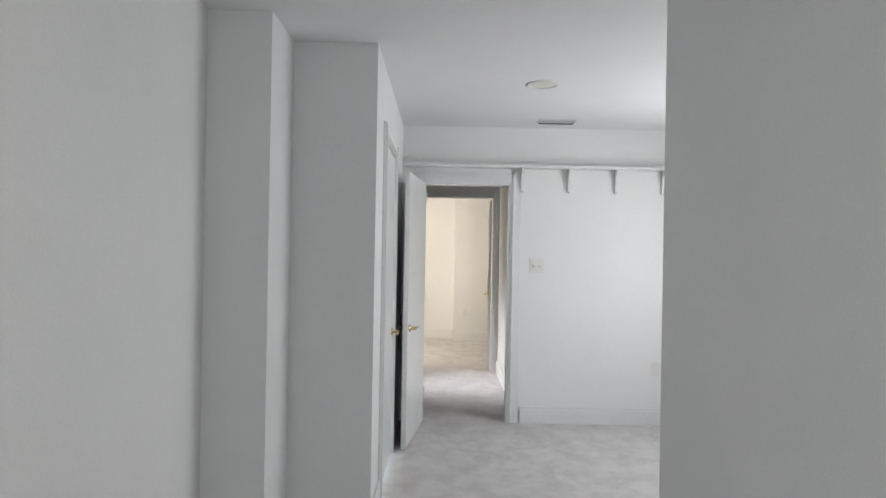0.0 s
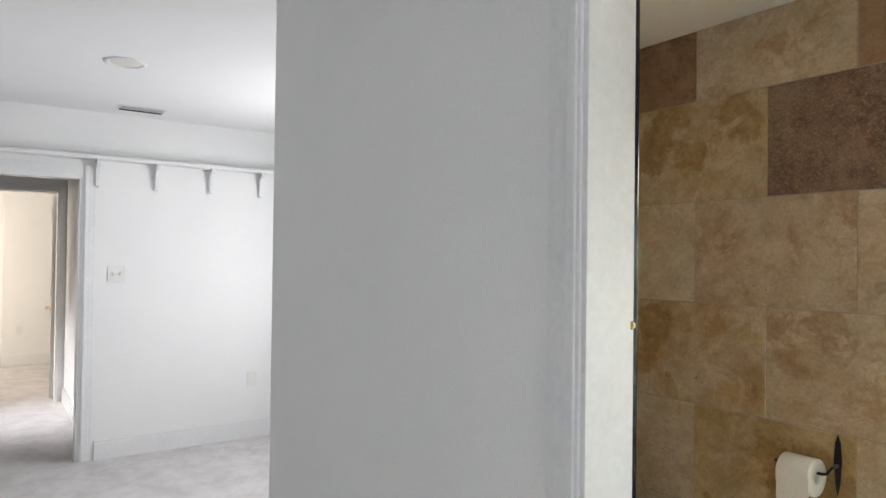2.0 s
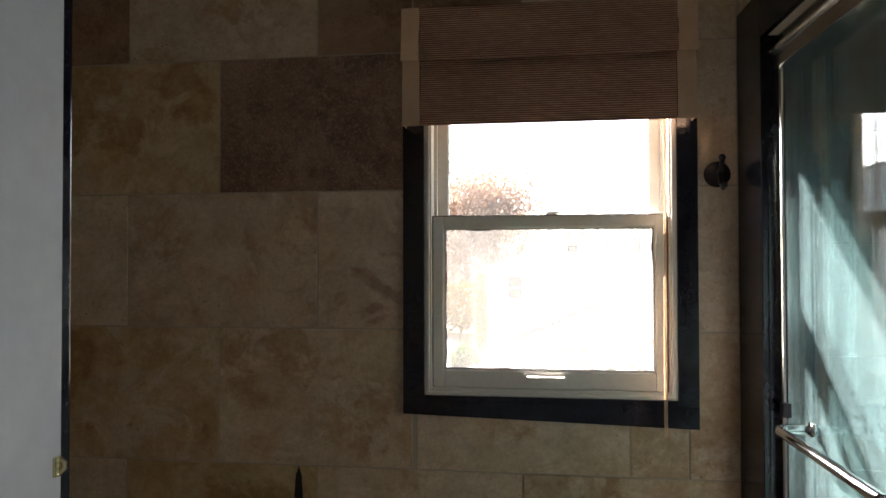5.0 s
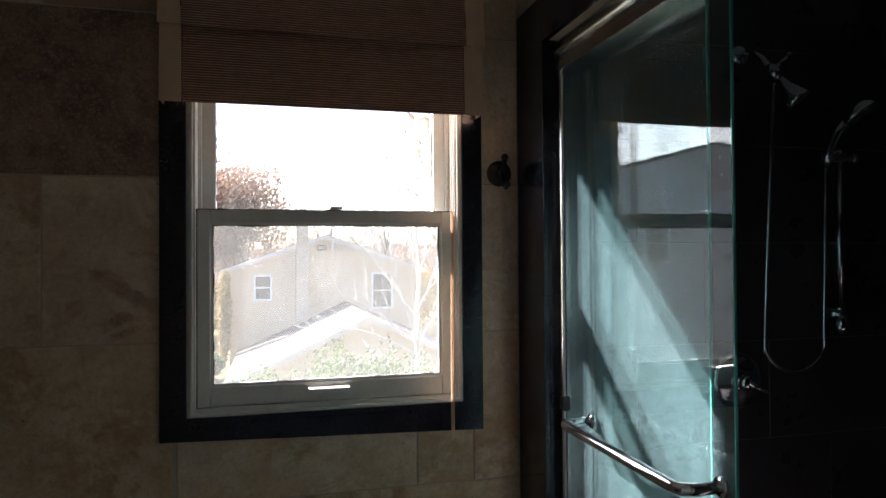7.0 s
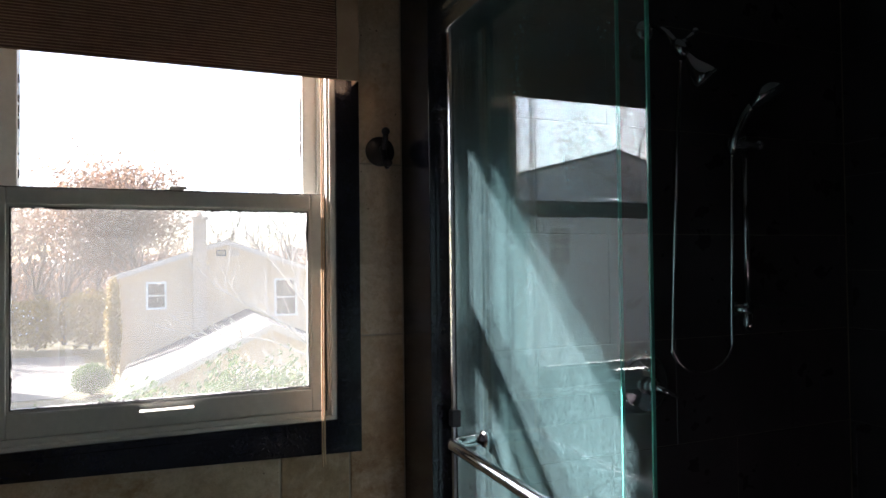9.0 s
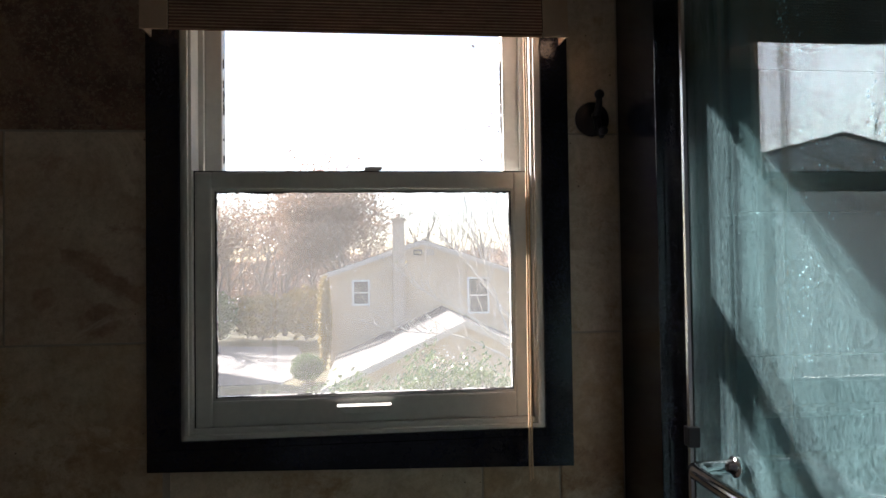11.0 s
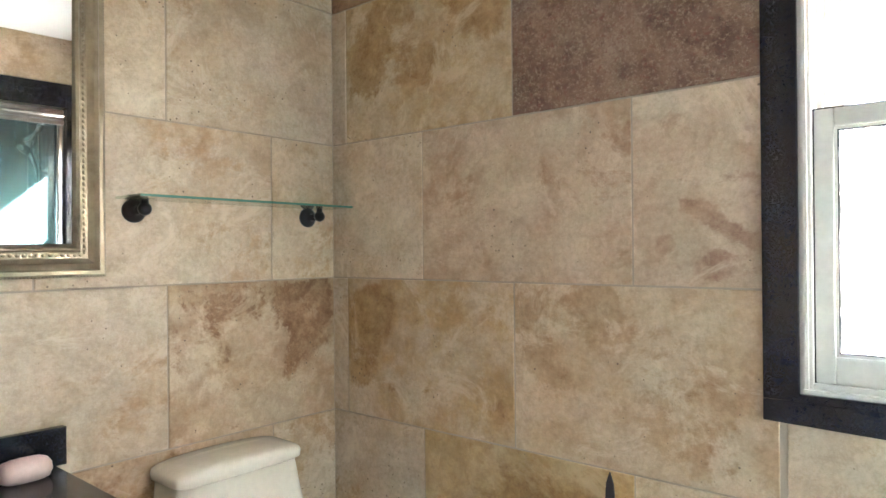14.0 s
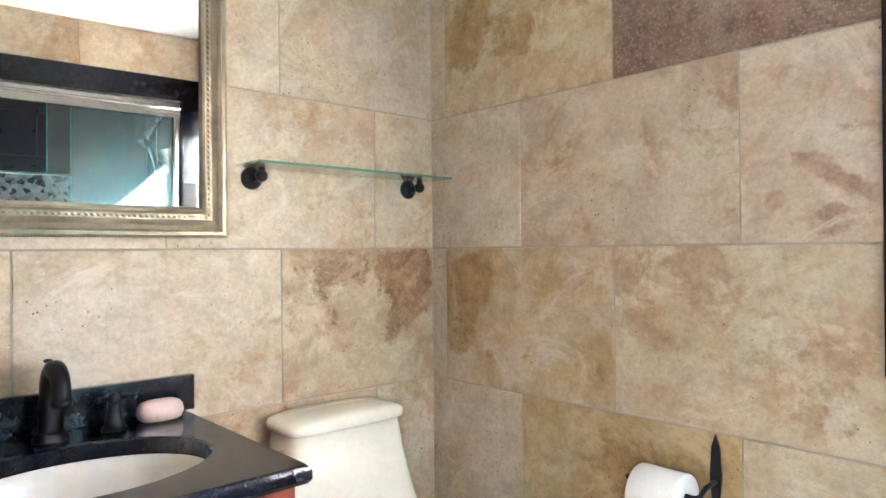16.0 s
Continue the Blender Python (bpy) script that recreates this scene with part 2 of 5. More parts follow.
def lined(name, col, pitch, axis, dark=0.75, rough=0.6, other=None):
    """Courses: siding boards or shingle rows, as a regular shadow line with grain."""
    n = Nodes(name)
    c = n.coords()
    sep, mul, fr = n.add("SeparateXYZ"), n.add("Math"), n.add("Math")
    n.link(c, sep.inputs[0])
    mul.operation, fr.operation = "MULTIPLY", "FRACT"
    mul.inputs[1].default_value = 1 / pitch
    n.link(sep.outputs[axis], mul.inputs[0])
    n.link(mul.outputs[0], fr.inputs[0])
    line = n.ramp(fr.outputs[0], [(0.0, (dark,) * 3), (0.16, (1, 1, 1))])
    ground = n.ramp(n.noise(c, 1.5, 6), [(0.3, col), (0.7, other or tuple(v * 0.85 for v in col))])
    n.color(n.mix(ground, line, 1.0, "MULTIPLY"))
    n.bump(fr.outputs[0], 0.4, 0.02)
    n.set(Roughness=rough)
    return n.m


M_WALL = plain("wall_paint", (0.80, 0.80, 0.79), (0.76, 0.765, 0.76), 0.62, scale=1.6, fine=220, bump=0.06)
M_CEIL = plain("ceiling_paint", (0.82, 0.82, 0.82), (0.79, 0.79, 0.795), 0.8, scale=2.0, fine=180, bump=0.1)
M_TRIM = plain("trim_paint", (0.76, 0.765, 0.76), (0.71, 0.72, 0.715), 0.32, scale=5.0, fine=60, bump=0.05)
M_BATHCEIL = plain("bath_ceiling_paint", (0.82, 0.81, 0.79), (0.78, 0.77, 0.75), 0.7, scale=2.0, fine=180, bump=0.1)
M_CARPET = carpet_mat()
M_GROUT = plain("grout", (0.45, 0.39, 0.31), (0.37, 0.31, 0.24), 0.9, scale=9, fine=300, bump=0.4)
CREAM, TAN, RUST = (0.66, 0.575, 0.455), (0.48, 0.35, 0.215), (0.29, 0.17, 0.085)
M_TRAV = travertine("travertine_cream", CREAM, (0.565, 0.45, 0.31), (0.42, 0.28, 0.155), 0.26)
M_TRAVSTAIN = travertine("travertine_stained", (0.61, 0.51, 0.385), TAN, RUST, 0.48)
M_TRAVBROWN = travertine("travertine_brown", (0.33, 0.235, 0.165), (0.235, 0.145, 0.10), (0.125, 0.068, 0.047), 0.5, (), (0.37, 0.275, 0.205))
OCHRE, UMBER = (0.50, 0.35, 0.17), (0.31, 0.18, 0.075)
M_CORNER_W = travertine("travertine_corner_patch", (0.64, 0.55, 0.42), (0.46, 0.32, 0.20), (0.23, 0.12, 0.06), 0.1, ((0.22, 0.18, 0.13), (0.15, 0.13, 0.12), (0.17, 0.05, 0.11), (0.10, -0.03, 0.09), (0.06, 0.15, 0.11), (-0.06, 0.17, 0.1)))
M_CORNER_N = travertine("travertine_rust_end", (0.63, 0.525, 0.39), OCHRE, UMBER, 0.1, ((-0.28, 0.13, 0.15), (-0.22, 0.05, 0.14), (-0.15, 0.15, 0.1), (-0.26, -0.06, 0.12), (-0.13, -0.11, 0.06), (0.02, -0.1, 0.05), (0.25, -0.12, 0.07)))
M_OCHRE = travertine("travertine_ochre", (0.56, 0.45, 0.27), (0.45, 0.32, 0.14), (0.29, 0.175, 0.07), 0.3, ((0.0, 0.08, 0.35), (0.2, 0.0, 0.25)))
M_STREAK = travertine("travertine_streaked", (0.63, 0.53, 0.405), (0.50, 0.375, 0.265), (0.31, 0.19, 0.135), 0.22, ((-0.03, -0.034, 0.026), (-0.005, -0.044, 0.028), (0.02, -0.06, 0.03), (0.045, -0.08, 0.03), (0.07, -0.098, 0.03), (0.1, -0.108, 0.025), (0.02, -0.165, 0.05), (0.04, -0.155, 0.04), (-0.05, 0.145, 0.05), (-0.075, -0.12, 0.03)))
M_VEINED = travertine("travertine_veined", (0.635, 0.53, 0.405), (0.51, 0.38, 0.265), (0.37, 0.24, 0.15), 0.52)
M_VEINED2 = travertine("travertine_pale_veined", (0.65, 0.555, 0.425), (0.53, 0.405, 0.265), (0.37, 0.245, 0.14), 0.26, ((-0.25, 0.12, 0.12), (-0.22, 0.0, 0.1), (-0.06, 0.13, 0.1), (0.22, 0.02, 0.07)))
M_TOPROW = travertine("travertine_cloud_rust", (0.64, 0.545, 0.39), (0.51, 0.37, 0.20), (0.33, 0.20, 0.085), 0.2, ((-0.1, 0.12, 0.2), (0.22, 0.05, 0.13), (0.2, 0.14, 0.16), (0.05, -0.02, 0.08), (-0.24, -0.02, 0.12)))
M_TRAVBROWN2 = travertine("travertine_russet", (0.40, 0.27, 0.175), (0.33, 0.205, 0.125), (0.18, 0.10, 0.055), 0.6)
M_GRANITE = granite("black_granite")
M_SLATE = plain("shower_tile_dark", (0.060, 0.048, 0.054), (0.040, 0.032, 0.037), 0.3, scale=4, fine=60, bump=0.1, shift=True)
M_PEBBLE = pebble_mat()
M_VINYL = plain("window_vinyl", (0.70, 0.69, 0.64), (0.60, 0.59, 0.54), 0.4, scale=7, fine=90, bump=0.05)
M_PANE = clear("window_pane", (0.95, 0.96, 0.95), 0.014, (0.85, 0.85, 0.83), uneven=0.3, specks=0.17)
M_SCREEN = clear("insect_screen", (0.90, 0.90, 0.90), 0.062, (0.8, 0.8, 0.78), 0.5, ior=1.0, uneven=0.05)
M_SGLASS = clear("shower_glass", (0.89, 0.96, 0.95), 0.045, (0.52, 0.83, 0.89), 0.0, (1, 1.3, 0.5), 1.75, 0.6, 0.15)
M_GEDGE = Nodes("glass_edge").set(Base_Color=(0.10, 0.45, 0.36, 1), Roughness=0.15).m
M_SHELFEDGE = Nodes("shelf_glass_edge").set(Base_Color=(0.10, 0.24, 0.19, 1), Roughness=0.15).m
M_SHELFGLASS = clear("shelf_glass", (0.88, 0.95, 0.92), 0.02, (0.8, 0.85, 0.83))
M_CHROME = plain("chrome", (0.80, 0.81, 0.82), (0.7, 0.71, 0.72), 0.1, 1.0, scale=9, fine=80, bump=0.0)
M_ALU = plain("polished_aluminium", (0.72, 0.73, 0.73), (0.6, 0.61, 0.61), 0.24, 1.0, scale=6, fine=90, bump=0.03)
M_BRONZE = plain("oil_rubbed_bronze", (0.012, 0.011, 0.016), (0.02, 0.017, 0.02), 0.32, 0.3, scale=25, fine=120, bump=0.05)
M_BRASS = plain("brass", (0.78, 0.64, 0.36), (0.62, 0.48, 0.25), 0.2, 1.0, scale=20, fine=120, bump=0.0)
M_PORC = plain("bone_porcelain", (0.78, 0.74, 0.64), (0.76, 0.72, 0.62), 0.12, scale=3, fine=40, bump=0.0)
M_SINK = plain("white_porcelain", (0.80, 0.77, 0.70), (0.78, 0.75, 0.68), 0.12, scale=3, fine=40, bump=0.0)
M_SEAL = plain("old_sealant", (0.34, 0.33, 0.30), (0.10, 0.095, 0.085), 0.8, scale=60, fine=300, bump=0.3)
M_WOOD = plain("cherry_wood", (0.26, 0.055, 0.028), (0.15, 0.03, 0.018), 0.3, scale=9, fine=70, bump=0.08, stretch=(1, 1, 0.12))
M_MIRROR = Nodes("mirror_silver").set(Base_Color=(0.92, 0.93, 0.92, 1), Metallic=1.0, Roughness=0.0).m
M_FRAME = plain("champagne_leaf", (0.40, 0.335, 0.24), (0.24, 0.195, 0.13), 0.34, 0.45, scale=18, fine=160, bump=0.25)
M_SOAP = plain("pink_soap", (0.70, 0.53, 0.47), (0.66, 0.48, 0.42), 0.4, scale=14, fine=120, bump=0.1)
M_PAPER = plain("toilet_paper", (0.84, 0.83, 0.80), (0.80, 0.79, 0.76), 0.95, scale=12, fine=240, bump=0.4)
M_BLIND = blind_mat()
M_TAPE = plain("shade_tape", (0.60, 0.42, 0.28), (0.52, 0.35, 0.23), 0.85, scale=20, fine=320, bump=0.4)
M_CORD = plain("cord", (0.66, 0.45, 0.27), (0.56, 0.36, 0.21), 0.8, scale=40, fine=300, bump=0.3)
M_PLATE = plain("wall_plate", (0.76, 0.75, 0.72), (0.7, 0.69, 0.66), 0.35, scale=9, fine=90, bump=0.0)
M_DARK = plain("dark_void", (0.03, 0.03, 0.03), (0.02, 0.02, 0.02), 0.8, bump=0.0)
M_LAMPGLASS = plain("lamp_diffuser", (0.74, 0.71, 0.66), (0.68, 0.65, 0.6), 0.5, scale=10, bump=0.0)
M_SIDING = lined("house_siding", (0.66, 0.53, 0.38), 0.2, "Z", 0.86)
M_SIDING2 = lined("grey_siding", (0.50, 0.48, 0.46), 0.2, "Z", 0.8)
M_ROOF = lined("roof_shingles", (0.115, 0.108, 0.10), 0.14, "Z", 0.7, 0.85, (0.085, 0.08, 0.075))
M_BRICK = plain("chimney_brick", (0.58, 0.48, 0.38), (0.50, 0.41, 0.32), 0.85, scale=4, fine=30, bump=0.4, dist=0.01)
M_WHITE = plain("exterior_white", (0.78, 0.78, 0.76), (0.7, 0.7, 0.68), 0.5, scale=3, fine=60, bump=0.05)
M_RAKE = plain("rake_paint", (0.62, 0.575, 0.51), (0.56, 0.52, 0.46), 0.6, scale=2, fine=60, bump=0.05)
M_WINDARK = plain("house_glass", (0.03, 0.04, 0.05), (0.05, 0.06, 0.07), 0.08, bump=0.0)
M_GRASS = plain("lawn", (0.10, 0.11, 0.045), (0.17, 0.13, 0.065), 0.95, scale=0.7, fine=25, bump=0.6, dist=0.05)
M_DRIVE = plain("concrete_drive", (0.21, 0.20, 0.19), (0.15, 0.145, 0.14), 0.9, scale=0.8, fine=30, bump=0.3, dist=0.01)
M_BARK = plain("bark", (0.20, 0.16, 0.125), (0.13, 0.10, 0.08), 0.9, scale=3, fine=40, bump=0.6, dist=0.02)
M_PALEBARK = plain("pale_bark", (0.62, 0.58, 0.53), (0.48, 0.44, 0.39), 0.9, scale=3, fine=40, bump=0.5, dist=0.01)
M_RUSTLEAF = leafy("autumn_leaves", (0.26, 0.155, 0.105), (0.31, 0.20, 0.135), (0.23, 0.175, 0.125))
M_YELLOWLEAF = leafy("yellow_leaves", (0.42, 0.28, 0.06), (0.34, 0.24, 0.07), (0.22, 0.2, 0.06))
M_GREENLEAF = leafy("evergreen_leaves", (0.05, 0.10, 0.03), (0.09, 0.16, 0.045), (0.17, 0.22, 0.07), 0.22)
M_TWIG = plain("twig", (0.24, 0.20, 0.17), (0.18, 0.15, 0.12), 0.9, scale=3, fine=40, bump=0.3)


# ---- mesh tools ----
def part(name, bm, material, parent=None, label="", smooth=False):
    """Links a bmesh as one mesh object, under a thing or a part if given."""
    me = bpy.data.meshes.new(name)
    bmesh.ops.recalc_face_normals(bm, faces=bm.faces)
    bm.to_mesh(me)
    bm.free()
    if smooth:
        for p in me.polygons:
            p.use_smooth = True
    me.materials.append(material)
    ob = new(name, me)
    if parent:
        ob.parent = parent
    if label:
        ob["label"] = label
    return ob


def thing(name, label, category, group="", at=(0, 0, 0), rz=0.0):
    ob = new(name)
    ob.matrix_basis = pose(*at, 0, 0, rz)
    ob.empty_display_size = 0.1
    return tagged(ob, label, category, group)


def setting(ob, label, category=""):
    return tagged(ob, label, category or ob.name.split("_")[0], kind="structure")


def box(x0, x1, y0, y1, z0, z1, bm=None, bevel=0.0):
    own = bmesh.new()
    m = Matrix.LocRotScale(((x0 + x1) / 2, (y0 + y1) / 2, (z0 + z1) / 2), None, (abs(x1 - x0), abs(y1 - y0), abs(z1 - z0)))
    bmesh.ops.create_cube(own, size=1, matrix=m)
    if bevel:
        bmesh.ops.bevel(own, geom=own.edges[:], offset=bevel, segments=2, profile=0.7, affect="EDGES")
    return join(bm, own)


def join(bm, own):
    if bm is None:
        return own
    me = bpy.data.meshes.new("tmp")
    own.to_mesh(me)
    own.free()
    bm.from_mesh(me)
    bpy.data.meshes.remove(me)
    return bm


def rod(a, b, r, bm=None, n=16, r2=None):
    own = bmesh.new()
    a, b = Vector(a), Vector(b)
    d = b - a
    m = Matrix.Translation((a + b) / 2) @ d.to_track_quat("Z", "Y").to_matrix().to_4x4()
    bmesh.ops.create_cone(own, cap_ends=True, segments=n, radius1=r, radius2=r if r2 is None else r2, depth=d.length, matrix=m)
    return join(bm, own)


def ball(at, r, bm=None, squash=(1, 1, 1), n=16):
    own = bmesh.new()
    bmesh.ops.create_uvsphere(own, u_segments=n, v_segments=max(6, n // 2), radius=r, matrix=Matrix.LocRotScale(at, None, squash))
    return join(bm, own)


def tube(points, r, bm=None, n=10):
    """A bent tube through the points; r is one radius or one for each point."""
    own = bmesh.new()
    pts = [Vector(p) for p in points]
    rs = r if isinstance(r, (list, tuple)) else [r] * len(pts)
    rings, side = [], None
    for i, p in enumerate(pts):
        d = (pts[min(i + 1, len(pts) - 1)] - pts[max(i - 1, 0)]).normalized()
        if side is None:
            side = d.orthogonal().normalized()
        side = (side - d * side.dot(d)).normalized()
        up = d.cross(side)
        rings.append([own.verts.new(p + rs[i] * (math.cos(a) * side + math.sin(a) * up)) for a in (2 * math.pi * k / n for k in range(n))])
    for a, b in zip(rings, rings[1:]):
        for k in range(n):
            own.faces.new((a[k], a[(k + 1) % n], b[(k + 1) % n], b[k]))
    own.faces.new(rings[0])
    own.faces.new(rings[-1])
    return join(bm, own)


def lathe(profile, at=(0, 0, 0), axis="Z", bm=None, n=24):
    """Turns a profile of (radius, height) about an axis."""
    own = bmesh.new()
    turn = {"Z": Matrix(), "X": Matrix.Rotation(radians(90), 4, "Y"), "-Y": Matrix.Rotation(radians(90), 4, "X"), "Y": Matrix.Rotation(radians(-90), 4, "X")}[axis]
    m = Matrix.Translation(at) @ turn
    rings = []
    for r, h in profile:
        rings.append([own.verts.new(m @ Vector((max(r, 1e-5) * math.cos(a), max(r, 1e-5) * math.sin(a), h))) for a in (2 * math.pi * k / n for k in range(n))])
    for a, b in zip(rings, rings[1:]):
        for k in range(n):
            own.faces.new((a[k], a[(k + 1) % n], b[(k + 1) % n], b[k]))
    own.faces.new(rings[0])
    own.faces.new(rings[-1])
    return join(bm, own)


def prism(outline, lo, hi, axis="X", bm=None, bevel=0.0):
    """A plate of the given outline: (y, z) pairs drawn out along x, (x, z) along y, or (x, y) along z."""
    own = bmesh.new()
    put = {"X": lambda a, b, d: (d, a, b), "Y": lambda a, b, d: (a, d, b), "Z": lambda a, b, d: (a, b, d)}[axis]
    low, high = [own.verts.new(put(a, b, lo)) for a, b in outline], [own.verts.new(put(a, b, hi)) for a, b in outline]
    own.faces.new(low)
    own.faces.new(high)
    for k in range(len(outline)):
        j = (k + 1) % len(outline)
        own.faces.new((low[k], low[j], high[j], high[k]))
    bmesh.ops.recalc_face_normals(own, faces=own.faces)
    if bevel:
        bmesh.ops.bevel(own, geom=own.edges[:], offset=bevel, segments=2, profile=0.7, affect="EDGES")
    return join(bm, own)


def oval(cx, cy, rx, ry, n=36, power=2.0):
    out = []
    for k in range(n):
        a = 2 * math.pi * k / n
        c, s = math.cos(a), math.sin(a)
        out.append((cx + rx * math.copysign(abs(c) ** (2 / power), c), cy + ry * math.copysign(abs(s) ** (2 / power), s)))
    return out


# ---- setting: rooms ----
CEIL, BCEIL = 2.45, 2.39
DOOR_L, DOOR_R, DOOR_T = 1.275, 2.05, 2.04
WX0, WX1, WZ0, WZ1 = 1.305, 2.02, 1.09, 2.105

bm = box(-0.125, WX0, 0.003, 0.138, -0.1, 2.6)
box(WX1, 3.9, 0.003, 0.138, -0.1, 2.6, bm)
box(WX0, WX1, 0.003, 0.138, -0.1, WZ0, bm)
box(WX0, WX1, 0.003, 0.138, WZ1, 2.6, bm)
wall_north = setting(part("wall_north", bm, M_GROUT), "tiled bathroom outer wall with a window opening", "wall")

bm = box(-0.125, -0.003, -1.465, 0.003, 0, 2.6)
wall_west = setting(part("wall_west", bm, M_GROUT), "tiled bathroom wall behind vanity and toilet", "wall")
bm = box(-0.135, -0.125, -1.58, 0.012, 0, 2.6)
setting(part("wall_west_bedroom_side", bm, M_WALL), "smooth white painted bedroom wall", "wall")

bm = box(-0.137, DOOR_L - 0.02, -1.59, -1.465, 0, 2.6)
box(DOOR_R + 0.02, 4.12, -1.59, -1.465, 0, 2.6, bm)
box(DOOR_L - 0.02, DOOR_R + 0.02, -1.59, -1.465, DOOR_T + 0.02, 2.6, bm)
wall_south = setting(part("wall_south", bm, M_WALL), "pale grey-white painted wall with the bathroom doorway", "wall")

bm = box(3.75, 3.9, -1.465, 0.003, 0, 2.6)
wall_east = setting(part("wall_east", bm, M_GROUT), "dark tiled end wall of the shower", "wall")

bm = box(-3.35, -3.22, -1.83, 0.17, 0, 2.6)
box(-3.35, -3.22, -4.1, -2.55, 0, 2.6, bm)
box(-3.35, -3.22, -2.55, -1.83, 1.985, 2.6, bm)
setting(part("wall_bedroom_west", bm, M_WALL), "white painted bedroom wall with a doorway", "wall")

# bedroom north wall, out of view, with an assumed window opening for its lamp
bm = box(-3.22, -2.45, 0.04, 0.17, 0, 2.6)
box(-1.05, -0.135, 0.04, 0.17, 0, 2.6, bm)
box(-2.45, -1.05, 0.04, 0.17, 0, 0.8, bm)
box(-2.45, -1.05, 0.04, 0.17, 2.1, 2.6, bm)
setting(part("wall_bedroom_north", bm, M_WALL), "white painted bedroom wall with an assumed window opening, out of view", "wall")

# Opaque panels added to keep sun and sky out of the assumed openings.
def opening_stop(name, bm):
    return setting(part(name, bm, M_TRIM), "opaque white panel added to block daylight in an unseen opening", "blind")


opening_stop("window_blind", box(-2.45, -1.05, 0.10, 0.12, 0.8, 2.1))
opening_stop("window_blind", box(4.17, 4.19, -2.6, -1.65, 0.8, 2.1))
opening_stop("window_blind", box(2.2, 3.4, -3.51, -3.49, 0.8, 2.1))

# closet front with a closed door, its returns, and the passage wall
bm = box(-3.22, -2.33, -2.83, -2.73, 0, 2.6)
box(-1.47, -1.02, -2.83, -2.73, 0, 2.6, bm)
box(-2.33, -1.47, -2.83, -2.73, 2.06, 2.6, bm)
box(-1.12, -1.02, -3.15, -2.83, 0, 2.6, bm)
setting(part("wall_closet", bm, M_WALL), "white painted closet wall with a closed door", "wall")
bm = box(-1.12, -0.60, -3.25, -3.15, 0, 2.6)
box(-0.70, -0.60, -3.43, -3.25, 0, 2.6, bm)
setting(part("wall_return", bm, M_WALL), "white painted stepped wall corner", "wall")
# the opening in this wall is added for the passage lamp, out of view
bm = box(-0.70, 2.2, -3.55, -3.43, 0, 2.6)
box(3.4, 4.12, -3.55, -3.43, 0, 2.6, bm)
box(2.2, 3.4, -3.55, -3.43, 0, 0.8, bm)
box(2.2, 3.4, -3.55, -3.43, 2.1, 2.6, bm)
setting(part("wall_passage", bm, M_WALL), "white painted passage wall with an added opening, out of view", "wall")
# unseen end wall; its opening is made up to hold a lamp
bm = box(4.12, 4.25, -3.55, -2.6, 0, 2.6)
box(4.12, 4.25, -1.65, -1.4, 0, 2.6, bm)
box(4.12, 4.25, -2.6, -1.65, 0, 0.8, bm)
box(4.12, 4.25, -2.6, -1.65, 2.1, 2.6, bm)
setting(part("wall_passage_end", bm, M_WALL), "white painted passage end wall with an added opening, out of view", "wall")

# landing and far room
bm = box(-5.50, -3.35, -1.72, -1.60, 0, 2.6)
setting(part("wall_landing", bm, M_WALL), "white painted landing wall in shade", "wall")
bm = box(-5.50, -3.35, -4.1, -4.0, 0, 2.6)
setting(part("wall_landing_south", bm, M_WALL), "white painted landing wall", "wall")
bm = box(-5.62, -5.50, -1.80, 0.0, 0, 2.6)
box(-5.62, -5.50, -4.1, -2.62, 0, 2.6, bm)
box(-5.62, -5.50, -2.62, -1.80, 2.04, 2.6, bm)
setting(part("wall_far_door", bm, M_WALL), "white painted wall with an open doorway", "wall")
bm = box(-8.55, -8.42, -4.1, 0.0, 0, 2.6)
box(-8.42, -8.12, -2.19, -1.60, 0, 2.6, bm)
setting(part("wall_far_room", bm, M_WALL), "cream lit wall of the far room with a boxed-out chase", "wall")
bm = box(-8.42, -5.62, -4.1, -4.0, 0, 2.6)
setting(part("wall_far_south", bm, M_WALL), "white painted far room wall", "wall")
bm = box(-8.42, -5.62, -0.15, -0.05, 0, 2.6)
setting(part("wall_far_north", bm, M_WALL), "white painted far room wall", "wall")

bm = box(-8.55, 4.25, -4.1, -1.505, -0.12, 0)
box(-3.35, -0.125, -1.505, 0.17, -0.12, 0, bm)
box(-8.55, -3.35, -1.505, 0.0, -0.12, 0, bm)
floor = setting(part("floor", bm, M_CARPET), "pale grey cut-pile carpet with tread marks", "floor")
bm = box(-0.012, 3.9, -1.505, 0.012, -0.12, -0.012)
floor_bath = setting(part("floor_bath", bm, M_GROUT), "tiled bathroom floor", "floor")
bm = box(-8.55, 4.25, -4.1, -1.59, CEIL, CEIL + 0.15)
box(-8.55, -0.125, -1.59, 0.17, CEIL, CEIL + 0.15, bm)
ceiling = setting(part("ceiling", bm, M_CEIL), "smooth white painted ceiling", "ceiling")
bm = box(-0.012, 3.75, -1.465, 0.012, BCEIL, BCEIL + 0.15)
ceiling_bath = setting(part("ceiling_bath", bm, M_BATHCEIL), "white painted bathroom ceiling", "ceiling")


def baseboard(x0, x1, y0, y1, along):
    bm = box(x0, x1, y0, y1, 0, 0.115, None, 0.003)
    dx, dy = (0.004, 0) if along == "Y" else (0, 0.004)
    box(x0 + dx, x1 - dx, y0 + dy, y1 - dy, 0.112, 0.14, bm, 0.004)
    return setting(part("baseboard", bm, M_TRIM), "white painted moulded baseboard", "baseboard")


